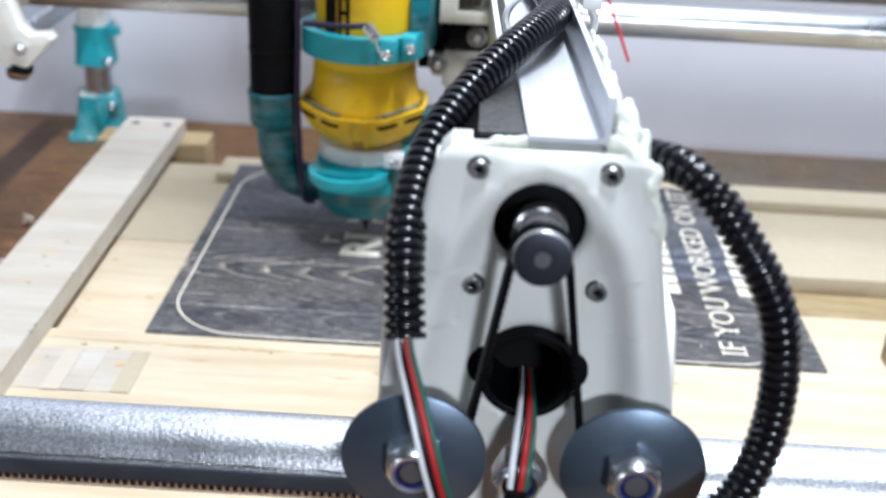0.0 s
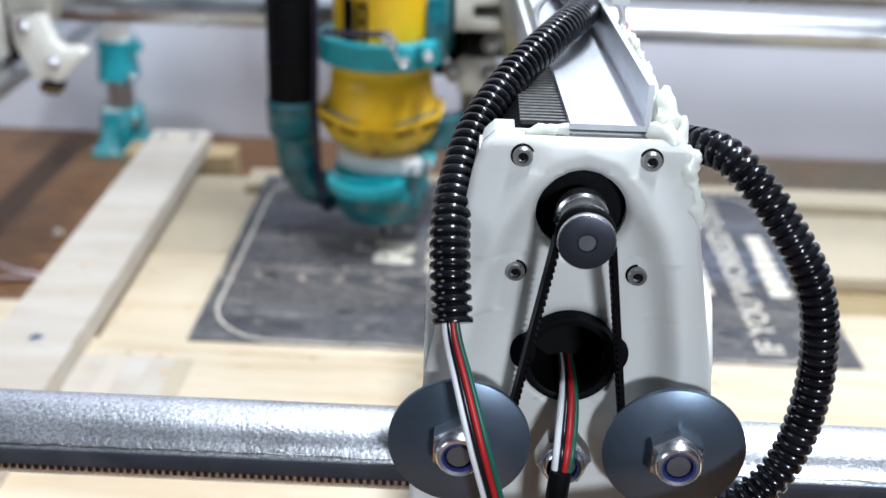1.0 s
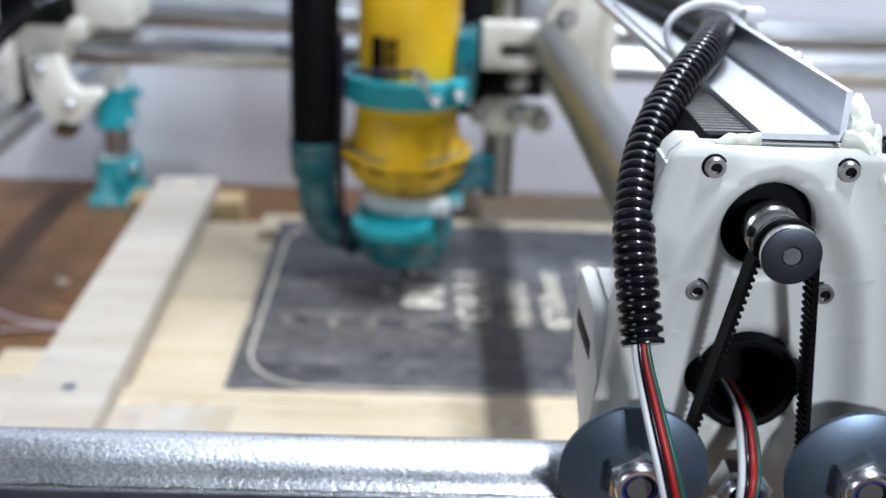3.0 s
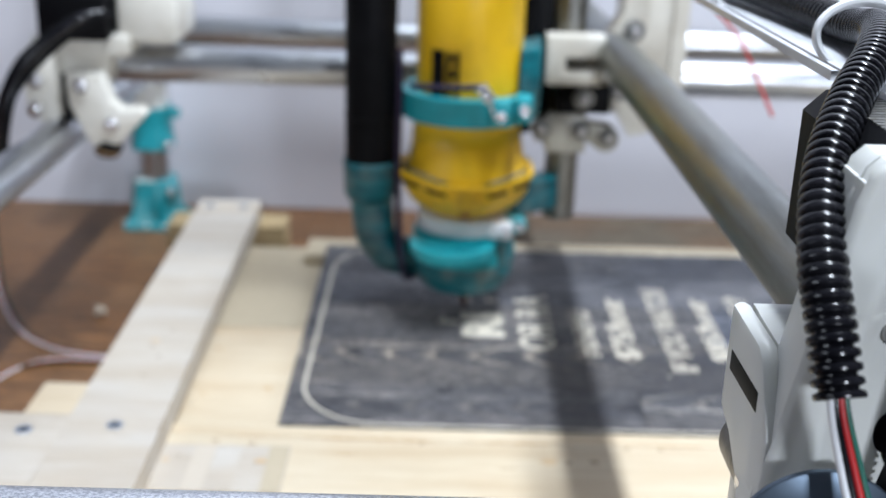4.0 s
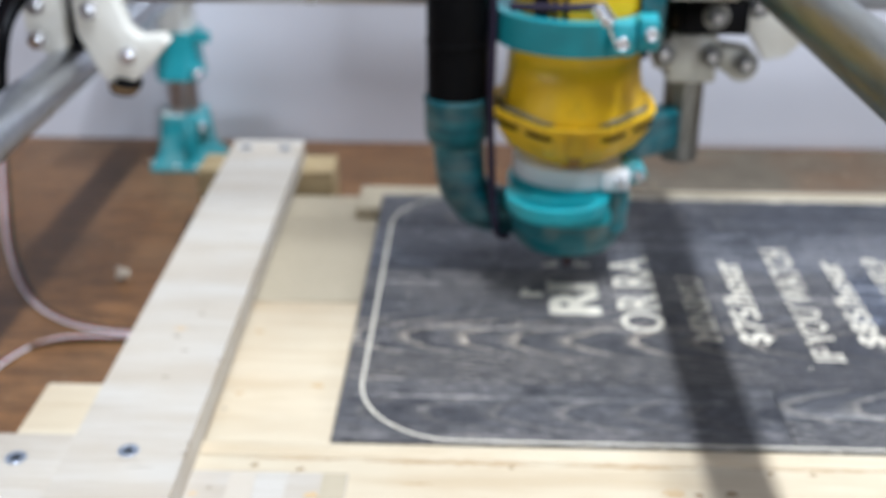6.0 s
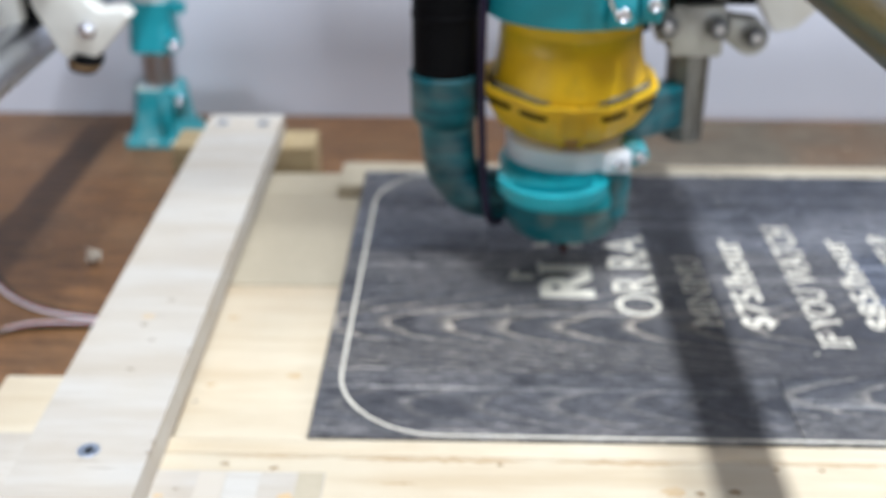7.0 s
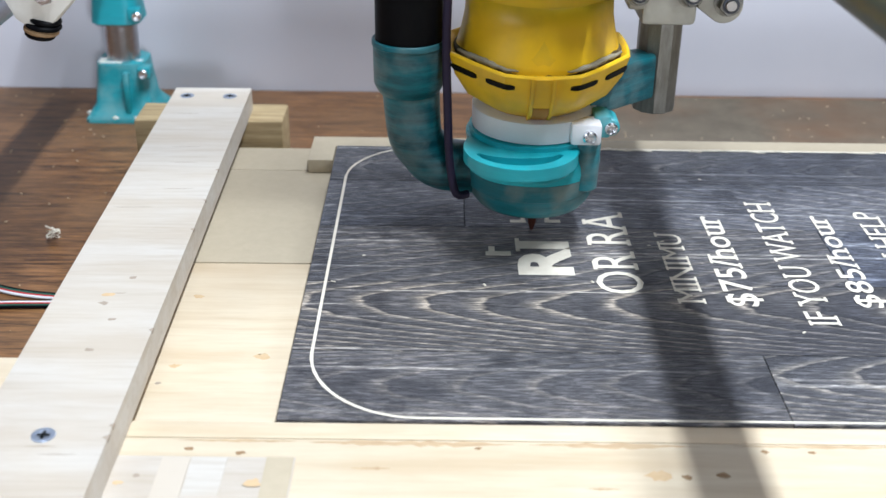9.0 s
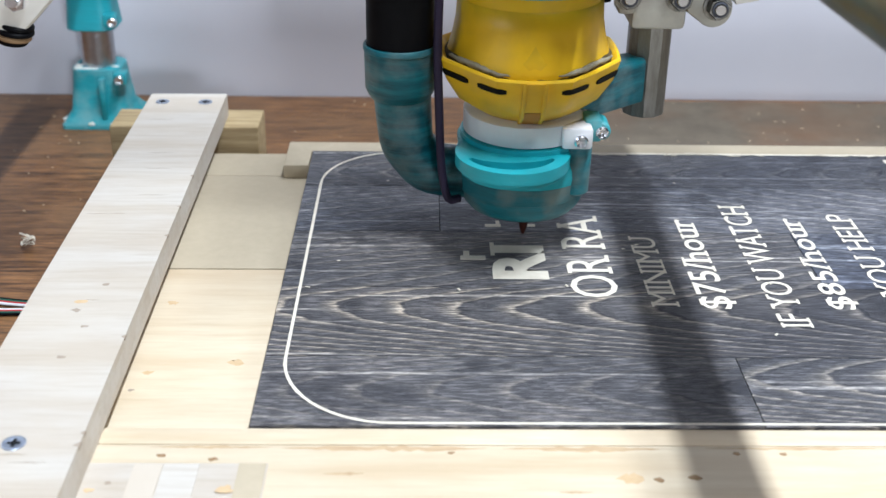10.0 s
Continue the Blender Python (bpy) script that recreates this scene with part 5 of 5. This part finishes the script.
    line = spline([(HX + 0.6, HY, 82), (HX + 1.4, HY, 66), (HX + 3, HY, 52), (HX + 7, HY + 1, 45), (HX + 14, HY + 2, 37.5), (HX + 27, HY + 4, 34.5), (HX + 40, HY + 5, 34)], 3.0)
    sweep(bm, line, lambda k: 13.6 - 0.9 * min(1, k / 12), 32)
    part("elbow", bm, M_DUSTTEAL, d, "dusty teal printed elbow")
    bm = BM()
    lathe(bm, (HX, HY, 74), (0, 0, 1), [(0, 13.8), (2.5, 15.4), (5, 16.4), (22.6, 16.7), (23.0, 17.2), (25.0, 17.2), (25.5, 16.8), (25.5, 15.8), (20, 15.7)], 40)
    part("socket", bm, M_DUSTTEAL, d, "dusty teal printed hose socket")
    HEAD.append(d)
    # elastic band from the hose to the skirt
    bm = BM()
    sweep(bm, spline([(HX + 17.5, HY - 9, 170), (HX + 17.5, HY - 10, 130), (HX + 17, HY - 11, 100), (HX + 18, HY - 12, 70), (HX + 19, HY - 12.5, 48), (HX + 20.5, HY - 14, 36), (HX + 23, HY - 16, 28.5), (HX + 28, HY - 13, 27.5)], 2.0), 2.0, 12)
    HEAD.append(solid("elastic_band", bm, M_PURPLE, (HX + 20, HY - 12, 60), "dark purple elastic cord stretched beside the elbow", "cord"))


def flat_plate(bm, outline, hole, z0, z1):
    """A level plate with one hole through it."""
    made = []
    for z in (z0, z1):
        loops = []
        for loop in (outline, hole):
            vs = [bm.verts.new((u, v, z)) for u, v in loop]
            loops.append((vs, [bm.edges.new((vs[k], vs[(k + 1) % len(vs)])) for k in range(len(vs))]))
        bmesh.ops.triangle_fill(bm, use_beauty=True, use_dissolve=False, edges=[e for _, es in loops for e in es])
        made.append(loops)
    for (va, _), (vb, _) in zip(*made):
        for k in range(len(va)):
            bm.faces.new((va[k], va[(k + 1) % len(va)], vb[(k + 1) % len(va)], vb[k]))


HX, HY = 50.0, 160.0
dust_shoe()


def suction_hose():
    h = thing("suction_hose", (HX, HY, 88), "matt black vacuum pipe standing in the teal socket", "hose")
    bm = BM()
    lathe(bm, (HX, HY, 88), (0, 0, 1), [(0, 15), (0.5, 15.5), (40, 15.6), (190, 15.9), (190.5, 14)], 48)
    part("pipe", bm, M_MATTBLACK, h)
    bm = BM()
    lathe(bm, (HX, HY, 126), (0, 0, 1), [(0, 15.2), (0.8, 16.1), (2.0, 16.2), (2.6, 15.3)], 48)
    part("joint_ring", bm, M_MATTBLACK, h)
    HEAD.append(h)


suction_hose()


def tool_mount():
    m = thing("tool_mount", (AX, AY, 126), "teal printed clamp holding the router, with a bent wire", "router mount")
    bm = BM()
    ring = circle(AX, AY, 41, 56)
    hole = circle(AX, AY, 33.2, 56)
    made = []
    for z in (129, 145):
        vo = [bm.verts.new((u, v, z)) for u, v in ring]
        vi = [bm.verts.new((u, v, z)) for u, v in hole]
        made.append((vo, vi))
    n = 56
    for k in range(n):
        j = (k + 1) % n
        (ao, ai), (bo, bi) = made
        bm.faces.new((ao[k], ao[j], bo[j], bo[k]))
        bm.faces.new((ai[j], ai[k], bi[k], bi[j]))
        bm.faces.new((ao[j], ao[k], ai[k], ai[j]))
        bm.faces.new((bo[k], bo[j], bi[j], bi[k]))
    part("clamp_band", bm, M_TEAL, m)
    bm = BM()
    box(bm, (AX + 12, AY - 46, 131), (AX + 24, AY - 34, 147), 2)
    box(bm, (AX + 26, AY - 40, 132), (AX + 36, AY - 26, 148), 2)
    part("clamp_lug", bm, M_TEAL, m)
    for x, y, z in ((AX + 18, AY - 46, 138), (AX + 32, AY - 40, 141)):
        bm = BM()
        lathe(bm, (x, y, z), (0, -1, 0), [(0, 3.2), (2.2, 3.2), (2.8, 2.4), (1.8, 1.4), (1.6, 0.05)], 20)
        part("bolt", bm, M_CHROME, m, "bright steel bolt head")
    bm = BM()
    prism(bm, [(AX + 30, AY - 18), (AX + 42, AY - 12), (AX + 48, AY + 40), (AX + 20, AY + 40), (AX + 30, AY + 20)], "z", 129, 172, 2)
    part("back_bracket", bm, M_DUSTTEAL, m)
    bm = BM()
    sweep(bm, spline([(AX - 34, AY - 40, 153), (AX - 10, AY - 46, 154), (AX + 6, AY - 46, 155)], 2), 1.9, 10)
    part("sleeve", bm, M_PURPLE, m, "purple sleeved hex key")
    bm = BM()
    rod(bm, (AX + 5, AY - 46, 156), (AX + 12, AY - 48, 147), 3.6, 18, 0.8)
    sweep(bm, spline([(AX + 11, AY - 48, 148), (AX + 13, AY - 48, 142), (AX + 16, AY - 47, 136)], 1.5), 1.0, 8)
    part("key_end", bm, M_CHROME, m, "bright bent steel end")
    HEAD.append(m)


tool_mount()


def centre_carriage():
    c = thing("centre_carriage", (172, 205, 60), "off-white printed carriage with bolts on an upright steel tube", "machine carriage")
    bm = BM()
    pipe(bm, (172, 200, 53), (172, 200, 360), 10.8, 9.4, 11)
    part("upright_tube", bm, M_DULLSTEEL, c, "dull grey many-sided upright tube", 20)
    bm = BM()
    box(bm, (159, 182, 100), (185, 214, 126), 2.5)
    box(bm, (152, 180, 108), (160, 196, 122), 1.5)
    part("lower_collar", bm, M_GRIMY_SHADED, c, "grimy off-white printed collar, darkened for shade")
    bm = BM()
    prism(bm, [(156, 146), (190, 146), (190, 154), (168, 154), (168, 163), (190, 163), (192, 176), (156, 176)], "y", 172, 190, 1.2)
    part("tube_clamp", bm, M_OLDWHITE, c, "off-white printed clamp with an open slot")
    bm = BM()
    prism(bm, [(188, 160), (197, 148), (219, 172), (222, 250), (206, 250), (204, 190)], "y", 190, 213, 1.5)
    part("arm", bm, M_OLDWHITE, c, "off-white printed arm")
    bm = BM()
    prism(bm, [(205, 123), (217, 104), (228, 106), (250, 128), (250, 250), (205, 250)], "y", 214, 232, 1.5)
    plate = part("back_plate", bm, M_OLDWHITE, c, "off-white printed plate")
    bm = BM()
    prism(bm, [(239, 132), (245, 138), (245, 250), (239, 250)], "y", 211.5, 213.8, 0.8)
    part("rib", bm, M_OLDWHITE, plate)
    bm = BM()
    box(bm, (160, 220, 118), (232, 252, 160), 3)
    part("cross_block", bm, M_GRIMY_SHADED, c)
    bm = BM()
    box(bm, (164, 178, 127), (198, 188, 144.5), 1.5)
    box(bm, (143, 198, 120), (164, 216, 205), 1.5)
    part("spacer", bm, M_MATTBLACK, c, "dark rubber spacer")
    bm = BM()
    prism(bm, arc(197, 111, 8.5, -120, 90, 12) + [(186, 121), (184, 110)], "y", 178, 194, 1.2)
    part("knuckle", bm, M_GRIMY_SHADED, c, "grimy off-white printed knuckle, darkened for shade")
    for x, z, y in ((181, 137, 178), (181, 116, 182), (198, 113, 178), (156, 117, 180), (211, 178, 190), (204, 140, 190)):
        bm = BM()
        lathe(bm, (x, y, z), (0, -1, 0), [(0, 6.8), (1.0, 6.8), (1.1, 4.0)], 24)
        hexnut(bm, (x, y - 1, z), (0, -1, 0), 9.5, 5, 3)
        bolt = part("bolt", bm, M_DULLSTEEL, c, "steel bolt with nut")
        bm = BM()
        lathe(bm, (x, y - 6, z), (0, -1, 0), [(0, 4.0), (0.8, 3.8), (0.9, 2.9), (0.2, 2.8)], 20, caps=False)
        part("nylon_ring", bm, M_FLANGE, bolt, "dark nylon ring")
        bm = BM()
        rod(bm, (x, y - 5, z), (x, y - 7.6, z), 2.7, 14, 0.3)
        part("bolt_end", bm, M_SCREW, bolt)
    bm = BM()
    rod(bm, (146, 190, 112), (146, 190, 260), 3.9, 16)
    part("lead_screw", bm, M_MATTBLACK, c, "dark threaded rod")
    HEAD.append(c)


centre_carriage()


# ---------------------------------------------------------------- side truck and cross tube, which drift along y
SIDE = []


def side_truck():
    x0, y0 = -165.0, 235.0
    t = thing("roller_truck", (x0, y0, 90), "off-white printed roller truck with bolts on the side rail", "machine carriage")
    bm = BM()
    pipe(bm, (x0 - 20, y0, 140), (760, y0, 140), 12.0, 10.7, 40)
    part("cross_tube", bm, M_STEEL, t, "galvanised steel cross tube")
    bm = BM()
    prism(bm, [(-156, 142), (-134, 141), (-130, 132), (-128, 124), (-122, 119), (-110, 120), (-106.5, 116), (-113, 108.5), (-126, 95), (-133, 89), (-144, 97), (-150, 110), (-155, 121)], "y", y0 - 47, y0 - 32, 2.2)
    part("hook_plate", bm, M_OLDWHITE, t, "off-white printed hook plate")
    bm = BM()
    prism(bm, [(-183, 122), (-184, 152), (-176, 160), (-164, 160), (-162.5, 136), (-162.5, 112), (-170, 106), (-178, 112)], "y", y0 - 44, y0 - 30, 1.5)
    part("outer_plate", bm, M_OLDWHITE, t, "off-white printed plate")
    bm = BM()
    prism(bm, [(-182, 160), (-134, 160), (-131, 146), (-134, 132), (-150, 128), (-178, 128)], "y", y0 - 30, y0 + 40, 3)
    part("body", bm, M_OLDWHITE, t)
    # added black filler: the shade in the gap between the plates
    bm = BM()
    box(bm, (-163, y0 - 34, 108), (-155, y0 - 30.2, 138), 0.5)
    part("gap", bm, M_MATTBLACK, t, "black filler painting the shade between the plates")
    for k, (r, d) in enumerate(((8.0, 0.0), (8.8, 2.6), (8.4, 5.2), (7.2, 7.4))):
        bm = BM()
        a = Vector((-131.5 - 0.45 * d, y0 - 41, 97 - d))
        rod(bm, a, a + Vector((-0.5, 0, -2.4)), r, 28, 0.7)
        part("roller_rim", bm, M_KNOT if k == 2 else M_MATTBLACK, t, "dusty brown roller rim" if k == 2 else "")
    for x, z in ((-128, 110), (-174, 136), (-172, 150), (-146, 134), (-176, 118)):
        bm = BM()
        hexnut(bm, (x, y0 - 46, z), (0, -1, 0), 9, 5, 3)
        rod(bm, (x, y0 - 50, z), (x, y0 - 54, z), 2.8, 14, 0.4)
        part("bolt", bm, M_CHROME, t, "steel bolt with nut")
    bm = BM()
    box(bm, (-172, y0 - 44, 161), (-128, y0 - 2, 203), 3)
    part("motor", bm, M_MATTBLACK, t, "black square stepper motor")
    bm = BM()
    box(bm, (-126, y0 - 30, 158), (-88, y0 + 30, 190), 4)
    box(bm, (-134, y0 - 34, 150), (-118, y0 + 10, 164), 2)
    part("side_block", bm, M_OLDWHITE, t)
    SIDE.append(t)
    for k, (dx, m, r) in enumerate(((0, M_BLACK, 3.6), (-6, M_MATTBLACK, 2.0), (8, M_MATTBLACK, 1.8))):
        bm = BM()
        sweep(bm, spline([(-128 + dx, y0 - 52, 180), (-140 + dx, y0 - 60, 177), (-167 + dx, y0 - 66, 156), (-184 + dx * 0.6, y0 - 66, 134), (-192 + dx * 0.5, y0 - 64, 112), (-198 + dx * 0.5, y0 - 60, 86)], 2.0), r, 14)
        SIDE.append(solid("black_cable", bm, m, (x0 - 38, y0 - 60, 118), "black cable looping from the side truck", "cable", "cables at the side truck"))


side_truck()


# ---------------------------------------------------------------- loose things on the bench
def ribbon_cable():
    w = thing("ribbon_cable", (-190, 170, -50), "thin multicoloured wires lying in a loop on the bench", "cable")
    for k, m in enumerate((M_WIREWHITE, M_RED, M_GREEN, M_MATTBLACK)):
        d = k * 1.5
        bm = BM()
        sweep(bm, spline([(-330 + d, 470, -40), (-290 + d, 370, -46), (-252 + d, 280, -48.6), (-215 + d, 215, -48.8), (-180, 183 + d, -48.8), (-140, 172 + d, -48.8), (-100, 176 + d, -48.8)], 3.0), 0.8, 8)
        part("wire", bm, m, w)
        bm = BM()
        sweep(bm, spline([(-100, 168 - d, -48.8), (-145, 168 - d, -48.8), (-180, 164 - d, -48.8), (-198 - d, 140, -48.8), (-204 - d, 100, -48.8), (-205 - d, 30, -48.8), (-200 - d, -60, -48.8)], 3.0), 0.8, 8)
        part("wire", bm, m, w)


ribbon_cable()


def shavings():
    rng = random.Random(4)
    bm = BM()
    for k in range(260):
        u = rng.random()
        if u < 0.45:
            x, y, z = rng.uniform(-330, -110), rng.uniform(40, 500), -50
        else:
            x, y, z = rng.uniform(-30, 520), rng.uniform(292, 500), -50
        s = rng.uniform(0.4, 1.3)
        a = rng.uniform(0, 6.3)
        p = [Vector((math.cos(a + b) * s * c, math.sin(a + b) * s * c, 0)) for b, c in ((0, 1.2), (1.6, 0.5), (3.1, 1.0), (4.6, 0.6))]
        lo = [bm.verts.new(Vector((x, y, z + 0.05)) + q) for q in p]
        hi = [bm.verts.new(Vector((x, y, z + s * 0.5)) + q * 0.8) for q in p]
        bm.faces.new(hi)
        for i in range(4):
            bm.faces.new((lo[i], lo[(i + 1) % 4], hi[(i + 1) % 4], hi[i]))
    solid("sawdust", bm, M_DUST, (0, 300, -50), "pale sawdust crumbs strewn on the bench", "sawdust", kind="stuff", smooth=0)
    bm = BM()
    for k in range(5):
        c = Vector((-165 + rng.uniform(-3, 3), 244 + rng.uniform(-4, 4), -47 + rng.uniform(0, 3)))
        line = [c + Vector((3.2 * math.cos(s * 0.9 + k), 3.2 * math.sin(s * 0.9 + k), 0.5 * s + 1.2 * math.sin(s * 1.7 + k) - 2)) for s in [i * 0.45 for i in range(14)]]
        sweep(bm, line, 0.7, 6, 0.35)
    solid("wood_shaving", bm, M_CARVE, (-165, 244, -50), "small curl of pale wood shaving on the bench", "wood shaving")


shavings()


def crumbs():
    """Small pale chips on the sign and torn fibres along its back groove."""
    rng = random.Random(31)
    bm = BM()
    for k in range(52):
        if k < 34:
            x, y = rng.uniform(120, 385), rng.gauss(267.5, 0.8)
            n, w = rng.uniform(1.5, 6), rng.uniform(0.2, 0.5)
            a = rng.gauss(0, 0.25)
        else:
            x, y = rng.uniform(12, 380), rng.uniform(10, 262)
            n, w = rng.uniform(0.5, 1.5), rng.uniform(0.2, 0.5)
            a = rng.uniform(0, 3.1)
        d, e = Vector((math.cos(a) * n, math.sin(a) * n, 0)), Vector((-math.sin(a) * w, math.cos(a) * w, 0))
        c = Vector((x, y, 0.3))
        lo = [bm.verts.new(c + q) for q in (-d - e, d - e, d + e, -d + e)]
        hi = [bm.verts.new(c + q * 0.7 + Vector((0, 0, w))) for q in (-d - e, d - e, d + e, -d + e)]
        bm.faces.new(hi)
        for i in range(4):
            bm.faces.new((lo[i], lo[(i + 1) % 4], hi[(i + 1) % 4], hi[i]))
    solid("wood_chips", bm, M_CARVE, (195, 135, 0.3), "tiny pale wood chips lying on the stained sign", "wood chips", kind="stuff", smooth=0)


crumbs()


def dust_film():
    """Dust settled on the bench behind the cutting bed, thin and with a ragged edge."""
    bm = BM()
    n = 60
    up = [(140 + 500 * k / n, 500 + 5 * noise.noise(Vector((k * 0.4, 0, 0)))) for k in range(n + 1)]
    low = [(118 + 522 * k / n, 290 + 14 * abs(noise.noise(Vector((k * 0.23, 5, 0))))) for k in range(n + 1)]
    prism(bm, low + up[::-1], "z", -50.02, -49.85)
    solid("settled_dust", bm, M_DUSTFILM, (350, 400, -50), "grey-brown dust settled on the bench top", "dust", kind="stuff", smooth=0)


dust_film()


# ---------------------------------------------------------------- movement
def motions():
    rows = [(t, pose(x / 1000, y / 1000, z / 1000, rx, ry, rz)) for t, x, y, z, rx, ry, rz in PATH]
    where = []
    for t, m in rows:
        d = float(np.interp(t, [f[0] for f in FOCUS], [f[1] for f in FOCUS]))
        where.append((t, Matrix.Translation(m @ Vector((0, 0, -d)))))
    walk(focus_point, where)
    for group, way in ((BEAM, lambda b, h, y: (b, 0)), (HEAD, lambda b, h, y: (h, y)), (SIDE, lambda b, h, y: (0, y))):
        for ob in group:
            x, y, z = ob.location
            rows = [(t, way(b, h, d)) for t, b, h, d in DRIFT]
            walk(ob, [(t, Matrix.Translation((x + u * K, y + v * K, z))) for t, (u, v) in rows])


motions()
